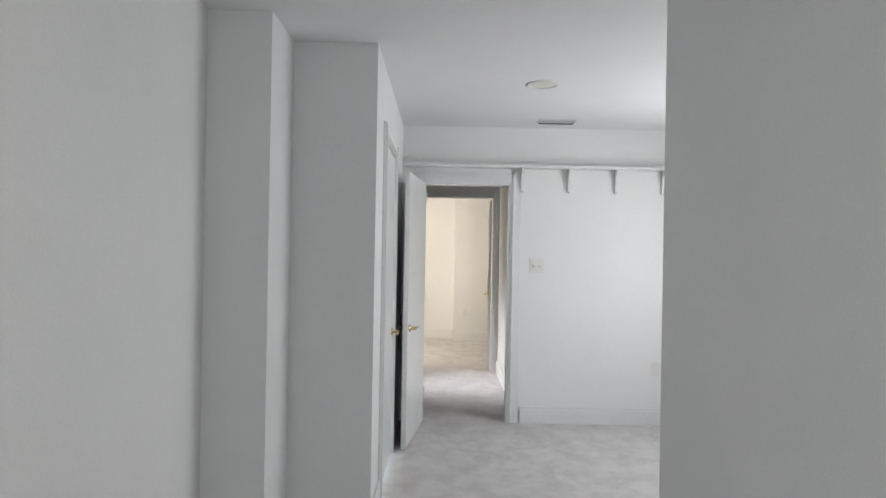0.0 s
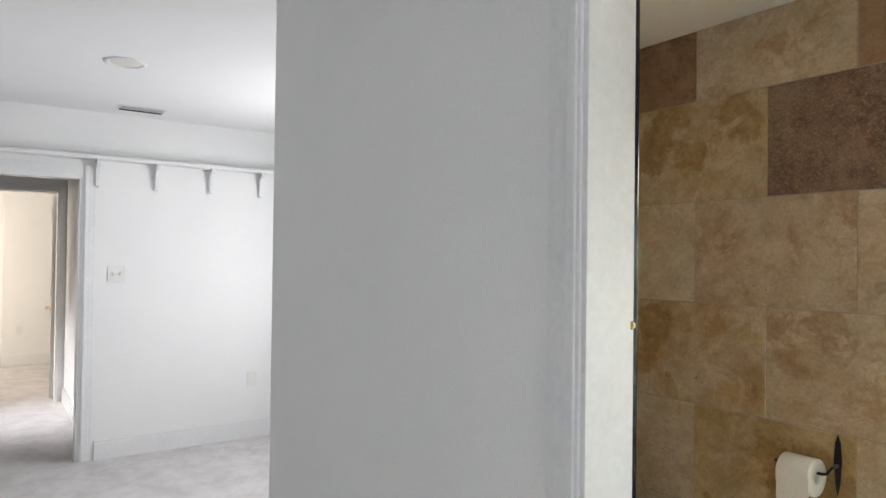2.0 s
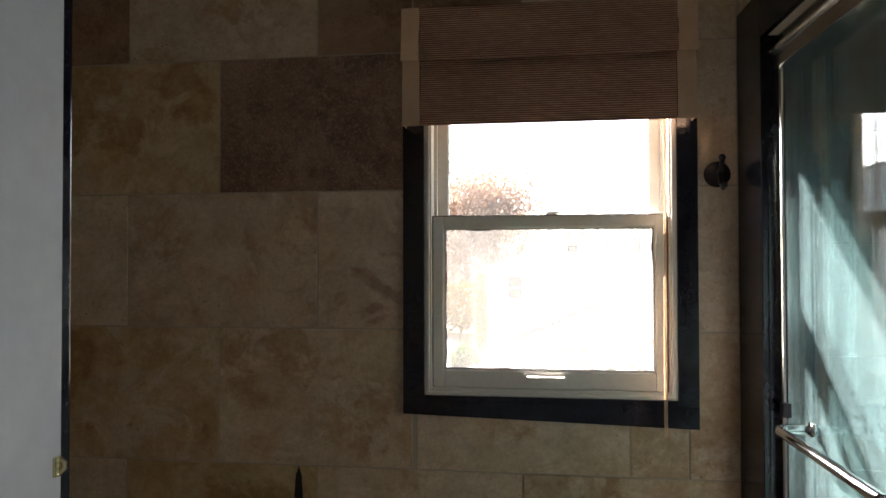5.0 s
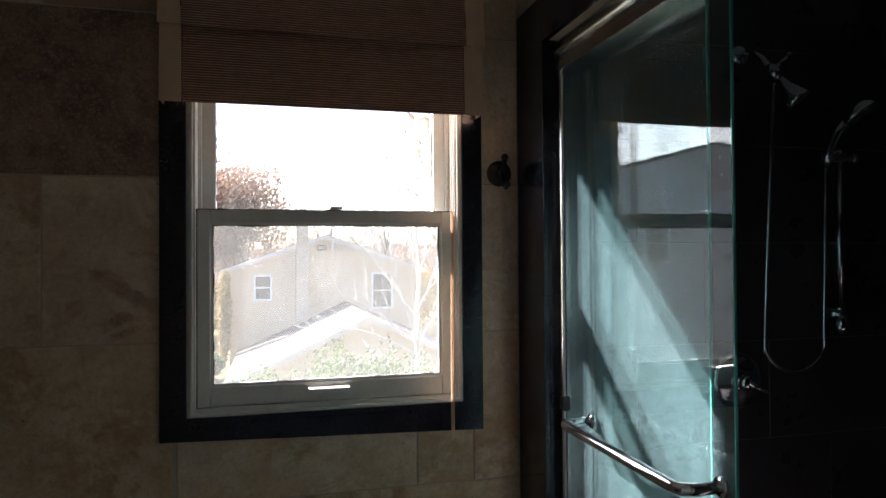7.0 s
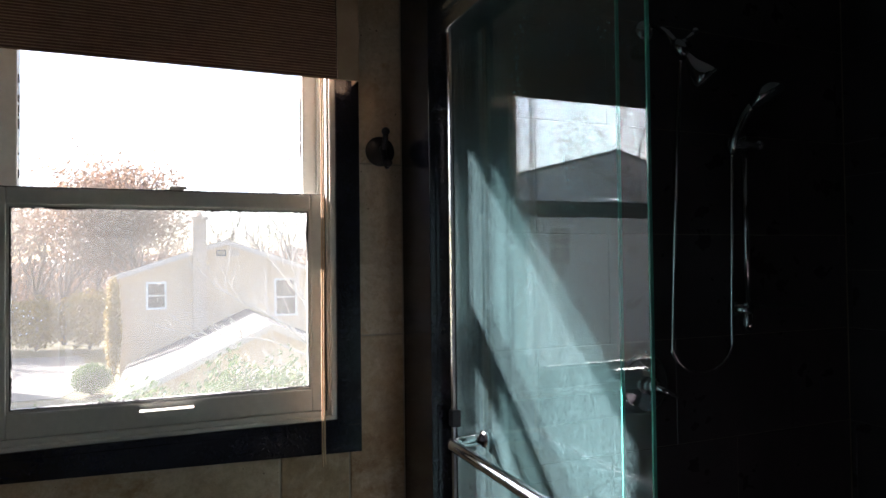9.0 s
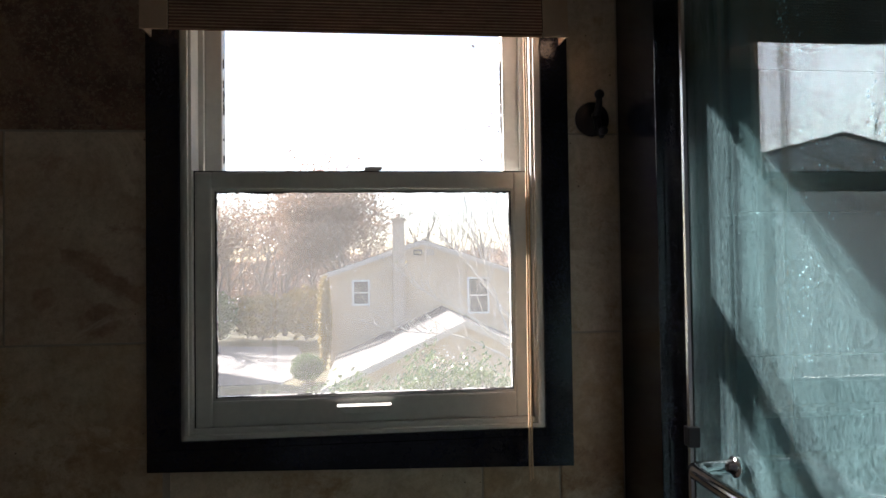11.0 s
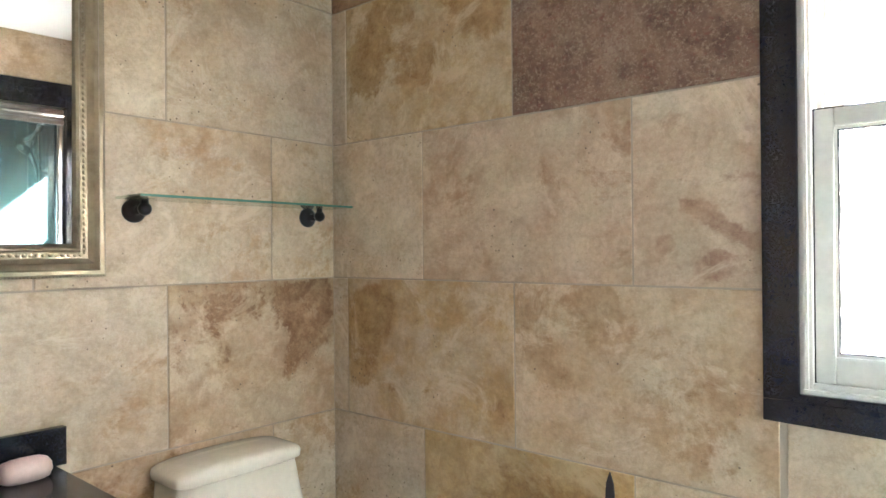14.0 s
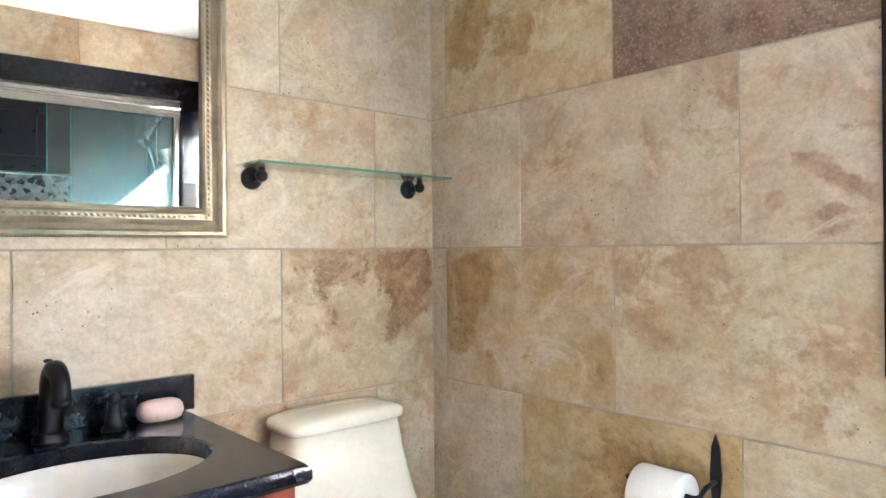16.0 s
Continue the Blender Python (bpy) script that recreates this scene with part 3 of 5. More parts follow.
baseboard(-3.22, -3.20, -1.73, 0.04, "Y")
baseboard(-0.145 - 0.01, -0.135, -1.60, 0.04, "Y")
baseboard(-1.02, -1.005, -3.15, -2.73, "Y")
baseboard(-1.40, -1.02, -2.73, -2.715, "X")
baseboard(-0.60, 4.12, -3.43, -3.415, "X")
baseboard(-0.135, 1.18, -1.605, -1.59, "X")
baseboard(-8.42, -8.40, -4.0, -2.19, "Y")
baseboard(-8.12, -8.10, -2.19, -1.60, "Y")
baseboard(-5.50, -3.36, -1.74, -1.72, "X")


def casing(axis, face, out, a, b, top, w=0.09, name="door_trim", sides="lr"):
    """Moulded casing on a wall face, round an opening from a to b."""
    bm = None
    for lo, hi, z0, z1 in ((a - w, a, 0, top + w), (b, b + w, 0, top + w), (a, b, top, top + w)):
        if hi <= a and "l" not in sides or lo >= b and "r" not in sides:
            continue
        steps = ((0.0, 1.0, 0.010), (0.12, 0.72, 0.016), (0.2, 0.42, 0.021))
        for s0, s1, th in steps:
            if lo < a - 1e-6:
                p, q, u, v = a - w * s1, a - w * s0, z0, z1
            elif lo >= b:
                p, q, u, v = b + w * s0, b + w * s1, z0, z1
            else:
                p, q, u, v = a, b, top + w * s0, top + w * s1
            f0, f1 = sorted((face, face + out * th))
            own = (p, q, f0, f1, u, v) if axis == "X" else (f0, f1, p, q, u, v)
            bm = box(*own, bm, 0.002)
    return setting(part(name, bm, M_TRIM), "white painted moulded door casing", "trim")


# bathroom doorway: jambs, head, casing and the granite lining on the tiled side
casing("X", -1.59, -1, DOOR_L, DOOR_R, DOOR_T)
bm = box(DOOR_L - 0.02, DOOR_L, -1.592, -1.487, 0, DOOR_T)
box(DOOR_R, DOOR_R + 0.02, -1.592, -1.487, 0, DOOR_T, bm)
box(DOOR_L - 0.02, DOOR_R + 0.02, -1.592, -1.487, DOOR_T, DOOR_T + 0.02, bm)
door_frame = setting(part("door_frame", bm, M_TRIM), "white painted bathroom door jamb", "door frame")
bm = box(DOOR_L - 0.028, DOOR_L - 0.012, -1.487, -1.461, 0, DOOR_T + 0.02, None, 0.002)
setting(part("door_lining", bm, M_GRANITE), "polished black granite edging of the doorway", "trim")
bm = box(DOOR_R + 0.012, DOOR_R + 0.028, -1.487, -1.461, 0, DOOR_T + 0.02, None, 0.002)
setting(part("door_lining", bm, M_GRANITE), "polished black granite edging of the doorway", "trim")
# small brass piece modelled in place of a glint on the jamb edge
strike = thing("strike_plate", "small brass piece standing in for a glint on the door jamb", "strike plate")
bm = box(DOOR_L - 0.001, DOOR_L + 0.002, -1.495, -1.488, 1.332, 1.346, None, 0.0008)
tube([(DOOR_L + 0.001, -1.490, 1.334), (DOOR_L + 0.003, -1.4875, 1.337), (DOOR_L + 0.003, -1.4875, 1.341), (DOOR_L + 0.001, -1.490, 1.344)], 0.002, bm, 6)
part("plate", bm, M_BRASS, strike)


def lever(parent, at, facing, reach, name="handle"):
    """A lever handle with a round rose. facing: +1 or -1 along y; reach: which way along x the lever points."""
    x, y, z = at
    bm = lathe([(0.028, 0), (0.027, 0.006), (0.016, 0.010), (0.011, 0.014), (0.011, 0.04)], at, "Y" if facing > 0 else "-Y", None, 18)
    f = facing * 0.045
    tube([(x, y + f * 0.8, z), (x + reach * 0.012, y + f, z), (x + reach * 0.06, y + f * 1.05, z + 0.004), (x + reach * 0.11, y + f, z - 0.006)], [0.011, 0.011, 0.008, 0.007], bm, 8)
    return part(name, bm, M_BRASS, parent, "polished brass lever handle", True)


def panel_door(name, label, width, height, at, rz, hinge_z=(0.25, 1.05, 1.85)):
    """A flat slab door from its hinge along +x, y from 0 to -0.035, with handles and hinges."""
    d = thing(name, label, "door", "", at, rz)
    part("slab", box(0.002, width, -0.035, 0, 0.012, height, None, 0.002), M_TRIM, d)
    lever(d, (width - 0.065, 0, 0.86), 1, -1)
    lever(d, (width - 0.065, -0.035, 0.86), -1, -1)
    for z in hinge_z:
        bm = rod((-0.004, 0.006, z - 0.045), (-0.004, 0.006, z + 0.045), 0.006, None, 8)
        box(0.0, 0.03, -0.0005, 0.0015, z - 0.044, z + 0.044, bm)
        part("hinge", bm, M_TRIM, d, "butt hinge painted over")
    return d


# bedroom doorway
casing("Y", -3.22, 1, -2.55, -1.83, 1.985, 0.085)
bm = box(-3.352, -3.218, -1.845, -1.83, 0, 1.985)
box(-3.352, -3.218, -2.55, -2.535, 0, 1.985, bm)
box(-3.352, -3.218, -2.535, -1.845, 1.97, 1.985, bm)
setting(part("door_frame", bm, M_TRIM), "white painted door jamb", "door frame")
panel_door("bedroom_door", "white painted flat door standing open on painted hinges", 0.80, 1.97, (-3.19, -2.53, 0), -7.0)
# closet door
casing("X", -2.73, 1, -2.33, -1.47, 2.06, 0.075)
panel_door("closet_door", "white painted closed closet door with brass lever", 0.84, 2.045, (-1.48, -2.765, 0), 180.0)
# far doorway and its open door
casing("Y", -5.50, 1, -2.62, -1.80, 2.04, 0.08)
panel_door("far_door", "white painted door standing open into the far room", 0.76, 2.02, (-5.66, -1.83, 0), 176.0)

# shelf board across the bedroom wall
shelf = thing("wall_shelf", "white painted long shelf board on brackets above the doorway", "shelf")
part("board", box(-3.22, -3.10, -2.72, 0.035, 2.105, 2.128, None, 0.003), M_TRIM, shelf)
for y in (-1.74, -1.35, -0.96, -0.57, -0.18):
    bm = prism([(-3.219, 2.105), (-3.13, 2.105), (-3.133, 2.085), (-3.165, 2.06), (-3.188, 2.0), (-3.195, 1.925), (-3.219, 1.915)], y - 0.011, y + 0.011, "Y")
    part("bracket", bm, M_TRIM, shelf)


def wall_plate(name, label, category, at, kind):
    x, y, z = at
    p = thing(name, label, category)
    part("plate", box(x, x + 0.006, y - (0.057 if kind == "switch" else 0.036), y + (0.057 if kind == "switch" else 0.036), z - 0.058, z + 0.058, None, 0.002), M_PLATE, p)
    if kind == "switch":
        for dy in (-0.023, 0.023):
            part("toggle", prism([(x + 0.005, z - 0.012), (x + 0.005, z + 0.012), (x + 0.016, z + 0.008), (x + 0.012, z - 0.006)], y + dy - 0.005, y + dy + 0.005, "Y"), M_PLATE, p)
    else:
        for dz in (-0.02, 0.02):
            part("socket", box(x + 0.005, x + 0.008, y - 0.016, y + 0.016, z + dz - 0.014, z + dz + 0.014, None, 0.001), M_PLATE, p)
    return p


wall_plate("light_switch", "white double light switch plate on painted wall", "light switch", (-3.22, -1.605, 1.305), "switch")
wall_plate("wall_outlet", "white double socket plate low on the wall", "outlet", (-3.22, -0.605, 0.465), "outlet")
wall_plate("wall_outlet", "small socket plate low on the far chase", "outlet", (-8.12, -2.0, 0.45), "outlet")

lamp = thing("recessed_light", "round recessed ceiling light with white trim, off", "ceiling light")
part("trim_ring", lathe([(0.105, 0.0), (0.104, -0.006), (0.09, -0.009), (0.078, -0.004), (0.078, 0.0)], (-1.78, -1.794, CEIL), "Z", None, 32), M_TRIM, lamp, "", True)
part("diffuser", lathe([(0.078, -0.002), (0.05, -0.004), (0.0, -0.005)], (-1.78, -1.794, CEIL), "Z", None, 32), M_LAMPGLASS, lamp)
vent = thing("ceiling_vent", "white slotted ceiling air vent", "vent")
bm = box(-3.00, -2.84, -1.66, -1.36, CEIL - 0.006, CEIL, None, 0.002)
part("frame", bm, M_TRIM, vent)
for k in range(6):
    x = -2.975 + k * 0.022
    part("slat", prism([(x, CEIL - 0.007), (x + 0.004, CEIL - 0.007), (x + 0.016, CEIL - 0.016), (x + 0.012, CEIL - 0.016)], -1.645, -1.375, "Y"), M_TRIM if k > 1 else M_DARK, vent)

# ---- bathroom ----
# window
win = setting(new("window_1"), "white vinyl double-hung window with dirty panes", "window")


def frame_rect(x0, x1, z0, z1, w, y0, y1, bevel=0.003, wb=None, wt=None):
    bm = box(x0, x0 + w, y0, y1, z0, z1, None, bevel)
    box(x1 - w, x1, y0, y1, z0, z1, bm, bevel)
    box(x0 + w, x1 - w, y0, y1, z0, z0 + (wb or w), bm, bevel)
    box(x0 + w, x1 - w, y0, y1, z1 - (wt or w), z1, bm, bevel)
    return bm


bm = frame_rect(WX0, WX1, WZ0, WZ1, 0.022, -0.006, 0.135)
frame_rect(WX0 + 0.02, WX1 - 0.02, WZ0 + 0.02, WZ1 - 0.02, 0.012, 0.046, 0.058, 0.001).to_mesh(me := bpy.data.meshes.new("tmp"))
bm.from_mesh(me)
box(WX0 + 0.008, WX0 + 0.016, -0.013, -0.004, WZ0 + 0.006, WZ1, bm, 0.002)
box(WX1 - 0.016, WX1 - 0.008, -0.013, -0.004, WZ0 + 0.006, WZ1, bm, 0.002)
box(WX0 + 0.008, WX1 - 0.008, -0.016, -0.004, WZ0 + 0.004, WZ0 + 0.012, bm, 0.002)
part("window_frame", bm, M_VINYL, win)
RAIL = 1.612
sash = part("lower_sash", frame_rect(WX0 + 0.024, WX1 - 0.024, WZ0 + 0.022, RAIL, 0.032, 0.006, 0.042, 0.004, 0.05, 0.034), M_VINYL, win)
part("pane", box(WX0 + 0.054, WX1 - 0.054, 0.022, 0.026, WZ0 + 0.07, RAIL - 0.032), M_PANE, sash)
part("gasket", frame_rect(WX0 + 0.0595, WX1 - 0.0595, WZ0 + 0.0755, RAIL - 0.0375, 0.003, 0.013, 0.021, 0.0), M_DARK, sash, "grimy dark glazing gasket")
rngc = random.Random(12)


def caulk(x0, x1, z0, z1, y, step=0.006):
    """Uneven old sealant along the edge of a pane."""
    bm = bmesh.new()
    runs = [((x0, z0), (x1, z0)), ((x1, z0), (x1, z1)), ((x1, z1), (x0, z1)), ((x0, z1), (x0, z0))]
    for (ax, az), (bx, bz) in runs:
        n = int(math.hypot(bx - ax, bz - az) / step)
        swell = 0.0
        for k in range(n):
            swell = 0.85 * swell + rngc.gauss(0, 0.4)
            if swell > 0.15:
                u = (k + rngc.random()) / n
                r = 0.0016 + 0.0016 * min(1.5, swell)
                ball((ax + (bx - ax) * u, y, az + (bz - az) * u), r, bm, (1.6 if az == bz else 0.9, 0.7, 0.9 if az == bz else 1.6), 6)
    return bm


part("sealant", caulk(WX0 + 0.0625, WX1 - 0.0625, WZ0 + 0.0785, RAIL - 0.0405, 0.019), M_SEAL, sash, "flaking grey sealant", True)
# dark strip put in for the shade of the gap round the sash
part("weatherstrip", frame_rect(WX0 + 0.0215, WX1 - 0.0215, WZ0 + 0.0195, RAIL + 0.002, 0.004, 0.008, 0.03, 0.0), M_DARK, win, "dark strip standing for the shaded gap beside the sash")
bm = frame_rect(WX0 + 0.054, WX1 - 0.054, WZ0 + 0.07, RAIL - 0.032, 0.007, 0.012, 0.036, 0.001)
part("glazing_bead", bm, M_VINYL, sash)
sash2 = part("upper_sash", frame_rect(WX0 + 0.03, WX1 - 0.03, RAIL - 0.03, WZ1 - 0.02, 0.035, 0.062, 0.1, 0.004, 0.034), M_VINYL, win)
part("pane", box(WX0 + 0.063, WX1 - 0.063, 0.078, 0.082, RAIL, WZ1 - 0.05), M_PANE, sash2)
part("sealant", caulk(WX0 + 0.066, WX1 - 0.066, RAIL + 0.006, WZ1 - 0.054, 0.074), M_SEAL, sash2, "flaking grey sealant", True)
part("insect_screen", box(WX0 + 0.03, WX1 - 0.03, 0.128, 0.130, WZ0 + 0.03, RAIL + 0.01), M_SCREEN, win)
bm = box(1.652, 1.69, 0.016, 0.038, RAIL - 0.001, RAIL + 0.005, None, 0.0015)
tube([(1.66, 0.022, RAIL + 0.007), (1.672, 0.024, RAIL + 0.009), (1.695, 0.03, RAIL + 0.010)], [0.005, 0.005, 0.004], bm, 8)
part("sash_lock", bm, M_VINYL, win)
bm = prism([(1.602, 1.151), (1.708, 1.151), (1.694, 1.136), (1.616, 1.136)], -0.028, 0.008, "Y", None, 0.002)
part("sash_lift", bm, M_VINYL, sash)
for ob in win.children_recursive:
    if ob.name.startswith(("pane", "insect")):
        ob.visible_shadow = False

bm = box(1.243, WX0, -0.012, 0.012, 1.0765, 2.165, None, 0.002)
box(WX1, 2.076, -0.012, 0.012, 1.0765, 2.165, bm, 0.002)
prism([(1.243, 1.035), (2.076, 1.012), (2.076, 1.075), (1.243, 1.075)], -0.012, 0.012, "Y", bm, 0.002)
box(WX0, WX1, -0.012, 0.012, 1.0765, WZ0, bm)
box(WX0, WX1, -0.012, 0.012, WZ1, 2.165, bm, 0.002)
setting(part("window_trim", bm, M_GRANITE), "polished black granite window surround", "trim")

# woven roman shade
shade = thing("roman_shade", "raised woven wood roman shade with tan side tapes", "window shade")
SX0, SX1, SZ = 1.252, 2.062, 1.866


def fold(z0, z1, y0, y1):
    """One hanging fold, slightly bellied."""
    pts = [(y0, z1), (y0 - 0.006, z0 + (z1 - z0) * 0.5), (y1, z0), (y1 + 0.004, z0), (y0 - 0.002, z0 + (z1 - z0) * 0.5), (y0 + 0.004, z1)]
    return pts


for i, (z0, z1, y0, y1) in enumerate(((SZ, 2.10, -0.060, -0.070), (2.045, 2.20, -0.076, -0.094))):
    f = part("fold", prism(fold(z0, z1, y0, y1), SX0 + 0.052, SX1 - 0.052, "X"), M_BLIND, shade)
    for a, b in ((SX0, SX0 + 0.05), (SX1 - 0.05, SX1)):
        part("side_tape", prism([(y - 0.002, z) for y, z in fold(z0, z1, y0, y1)], a, b, "X"), M_TAPE, f, "tan fabric side tape")
# thin flaps added to stop sun leaking past the shade's edges
for a in (SX0, SX1 - 0.004):
    part("side_return", box(a + 0.0005, a + 0.0035, -0.064, -0.0125, SZ + 0.004, 2.195), M_TAPE, shade)
part("head_rail", box(SX0 + 0.01, SX1 - 0.01, -0.062, -0.013, 2.16, 2.198, None, 0.003), M_TAPE, shade)
part("bottom_bar", rod((SX0 + 0.055, -0.064, SZ + 0.006), (SX1 - 0.055, -0.064, SZ + 0.006), 0.005, None, 8), M_TAPE, shade)
for x, z in ((1.975, 1.0), (1.980, 1.005)):
    part("cord", tube([(x, -0.055, 2.165), (x + 0.002, -0.056, 1.7), (x - 0.001, -0.056, z + 0.05), (x, -0.056, z)], 0.002, None, 6), M_CORD, shade, "hanging pull cord")

# robe hook
def robe_hook(at):
    x, y, z = at
    h = thing("robe_hook", "dark bronze double robe hook on travertine wall", "hook")
    part("rose", lathe([(0.036, 0), (0.036, 0.004), (0.032, 0.008), (0.026, 0.010), (0.024, 0.014), (0.016, 0.018), (0.011, 0.022)], at, "-Y", None, 24), M_BRONZE, h, "", True)
    bm = tube([(x, y - 0.015, z), (x, y - 0.035, z + 0.005), (x, y - 0.046, z + 0.02), (x, y - 0.05, z + 0.036)], [0.009, 0.008, 0.007, 0.006], None, 10)
    ball((x, y - 0.05, z + 0.04), 0.010, bm)
    part("upper_prong", bm, M_BRONZE, h, "", True)
    bm = tube([(x, y - 0.03, z), (x, y - 0.042, z - 0.03), (x, y - 0.06, z - 0.045), (x, y - 0.068, z - 0.04)], [0.008, 0.007, 0.006, 0.006], None, 10)
    ball((x, y - 0.07, z - 0.037), 0.009, bm)
    part("lower_prong", bm, M_BRONZE, h, "", True)


robe_hook((2.13, 0.0, 1.72))

# shower enclosure
bm = box(2.20, 2.32, -0.17, 0.003, 0, BCEIL)
box(2.20, 2.32, -1.465, -0.17, 2.045, BCEIL, bm)
box(2.20, 2.32, -1.465, -1.36, 0, 2.045, bm)
wall_shower = setting(part("wall_shower", bm, M_GROUT), "short wall framing the shower opening", "wall")
bm = box(2.186, 2.20, -0.185, -0.001, 0.0, 2.16, None, 0.002)
box(2.186, 2.20, -1.39, -0.185, 2.04, 2.16, bm, 0.002)
box(2.20, 2.33, -0.185, -0.17, 0.0, 2.045, bm, 0.002)
setting(part("shower_trim", bm, M_GRANITE), "polished black granite round the shower opening", "trim")
curb = setting(part("shower_curb", box(2.17, 2.34, -1.36, -0.185, -0.012, 0.12, None, 0.004), M_GRANITE), "black granite shower curb", "curb")

door = thing("shower_door", "framed sliding glass shower door with chrome rails, pushed open", "shower door")
bm = box(2.215, 2.315, -1.355, -0.188, 1.975, 2.035, None, 0.004)
box(2.210, 2.222, -1.355, -0.188, 1.952, 1.978, bm, 0.003)
rod((2.213, -1.355, 2.002), (2.213, -0.188, 2.002), 0.008, bm, 10)
part("header_rail", bm, M_ALU, door)
bm = box(2.225, 2.305, -0.212, -0.187, 0.12, 1.985, None, 0.003)
rod((2.226, -0.215, 0.12), (2.226, -0.215, 1.985), 0.007, bm, 8)
part("wall_jamb", bm, M_ALU, door)
part("wall_jamb", box(2.225, 2.305, -1.355, -1.335, 0.12, 1.985, None, 0.003), M_ALU, door)
part("bottom_track", box(2.225, 2.305, -1.335, -0.212, 0.12, 0.145, None, 0.003), M_ALU, door)
part("bumper", box(2.216, 2.236, -0.228, -0.205, 1.10, 1.135, None, 0.004), M_BRONZE, door)
for x, y0, y1 in ((2.247, -0.826, -0.216), (2.283, -0.715, -0.214)):
    p = part("glass_panel", box(x, x + 0.006, y0 + 0.002, y1, 0.146, 1.984), M_SGLASS, door)
    part("polished_edge", box(x + 0.0005, x + 0.0055, y0 - 0.001, y0 + 0.002, 0.146, 1.984), M_GEDGE, p, "green polished glass edge")
    p.visible_shadow = False
# towel bar bent at both ends into the glass
def towel_bar(x, xg, y0, y1, z):
    bm = tube([(xg, y0, z), (x + 0.022, y0, z), (x + 0.006, y0 - 0.006, z), (x, y0 - 0.022, z), (x, (y0 + y1) / 2, z), (x, y1 + 0.022, z), (x + 0.006, y1 + 0.006, z), (x + 0.022, y1, z), (xg, y1, z)], 0.0115, None, 14)
    bar = part("towel_bar", bm, M_CHROME, door, "polished chrome towel bar", True)
    for y in (y0, y1):
        part("mount", lathe([(0.017, 0), (0.017, 0.006), (0.012, 0.01)], (xg - 0.012, y, z), "X", None, 18), M_CHROME, bar, "", True)


towel_bar(2.163, 2.247, -0.335, -0.800, 1.10)

# shower fittings on the window-side wall
def shower_set():
    s = thing("shower_fittings", "chrome shower arm with diverter and small head", "shower head")
    part("arm", tube([(2.925, 0.0, 2.110), (2.926, -0.05, 2.108), (2.930, -0.09, 2.075), (2.937, -0.12, 2.03)], 0.010, None, 10), M_CHROME, s, "", True)
    part("flange", lathe([(0.032, 0), (0.030, 0.006), (0.020, 0.012), (0.012, 0.016)], (2.925, 0, 2.110), "-Y", None, 20), M_CHROME, s, "", True)
    bm = tube([(2.934, -0.115, 2.045), (2.940, -0.123, 2.028), (2.950, -0.135, 2.005)], [0.015, 0.019, 0.015], None, 14)
    tube([(2.940, -0.125, 2.030), (2.962, -0.120, 2.048)], 0.012, bm, 12)
    part("diverter", bm, M_CHROME, s, "", True)
    bm = tube([(2.962, -0.120, 2.048), (2.985, -0.117, 2.064), (3.003, -0.115, 2.080)], [0.006, 0.007, 0.009], None, 10)
    ball((3.004, -0.115, 2.081), 0.011, bm, n=12)
    part("diverter_lever", bm, M_CHROME, s, "", True)
    part("head", tube([(2.950, -0.135, 2.005), (2.957, -0.143, 1.992), (2.962, -0.150, 1.975), (2.975, -0.166, 1.945), (2.982, -0.174, 1.930), (2.984, -0.177, 1.926)], [0.012, 0.012, 0.019, 0.034, 0.037, 0.034], None, 20), M_CHROME, s, "", True)
    b = thing("hand_shower", "chrome hand shower on a slide bar with hose", "hand shower")
    part("slide_bar", rod((3.245, -0.05, 1.27), (3.245, -0.05, 1.815), 0.0105, None, 12), M_CHROME, b, "", True)
    for z in (1.30, 1.80):
        part("bar_mount", tube([(3.245, 0, z), (3.245, -0.012, z), (3.245, -0.02, z), (3.245, -0.06, z)], [0.026, 0.024, 0.017, 0.016], None, 14), M_CHROME, b, "", True)
    part("bar_end", lathe([(0.013, 0.03), (0.02, 0.02), (0.022, -0.01), (0.015, -0.03)], (3.245, -0.05, 1.268), "Z", None, 14), M_CHROME, b, "", True)
    bm = tube([(3.165, -0.065, 1.785), (3.20, -0.062, 1.788), (3.285, -0.06, 1.79)], [0.012, 0.016, 0.013], None, 12)
    ball((3.29, -0.06, 1.79), 0.016, bm, n=12)
    part("holder", bm, M_CHROME, b, "", True)
    bm = tube([(3.160, -0.085, 1.755), (3.166, -0.09, 1.80), (3.185, -0.105, 1.86), (3.225, -0.125, 1.915)], [0.010, 0.012, 0.014, 0.018], None, 12)
    tube([(3.222, -0.120, 1.935), (3.228, -0.128, 1.925), (3.236, -0.142, 1.906), (3.238, -0.146, 1.900)], [0.022, 0.045, 0.056, 0.052], bm, 24)
    part("wand", bm, M_CHROME, b, "", True)
    pts = [(2.938, -0.13, 1.99), (2.930, -0.13, 1.9), (2.922, -0.125, 1.7), (2.920, -0.115, 1.5), (2.918, -0.105, 1.3)]
    pts += [(3.030 - 0.112 * math.cos(a), -0.095, 1.235 - 0.10 * math.sin(a)) for a in (k * math.pi / 10 for k in range(1, 10))]
    pts += [(3.142, -0.09, 1.28), (3.150, -0.088, 1.45), (3.155, -0.086, 1.62), (3.160, -0.085, 1.757)]
    fine = []
    for p, q in zip(pts, pts[1:]):
        n = max(1, int((Vector(q) - Vector(p)).length / 0.006))
        fine += [tuple(Vector(p).lerp(Vector(q), k / n)) for k in range(n)]
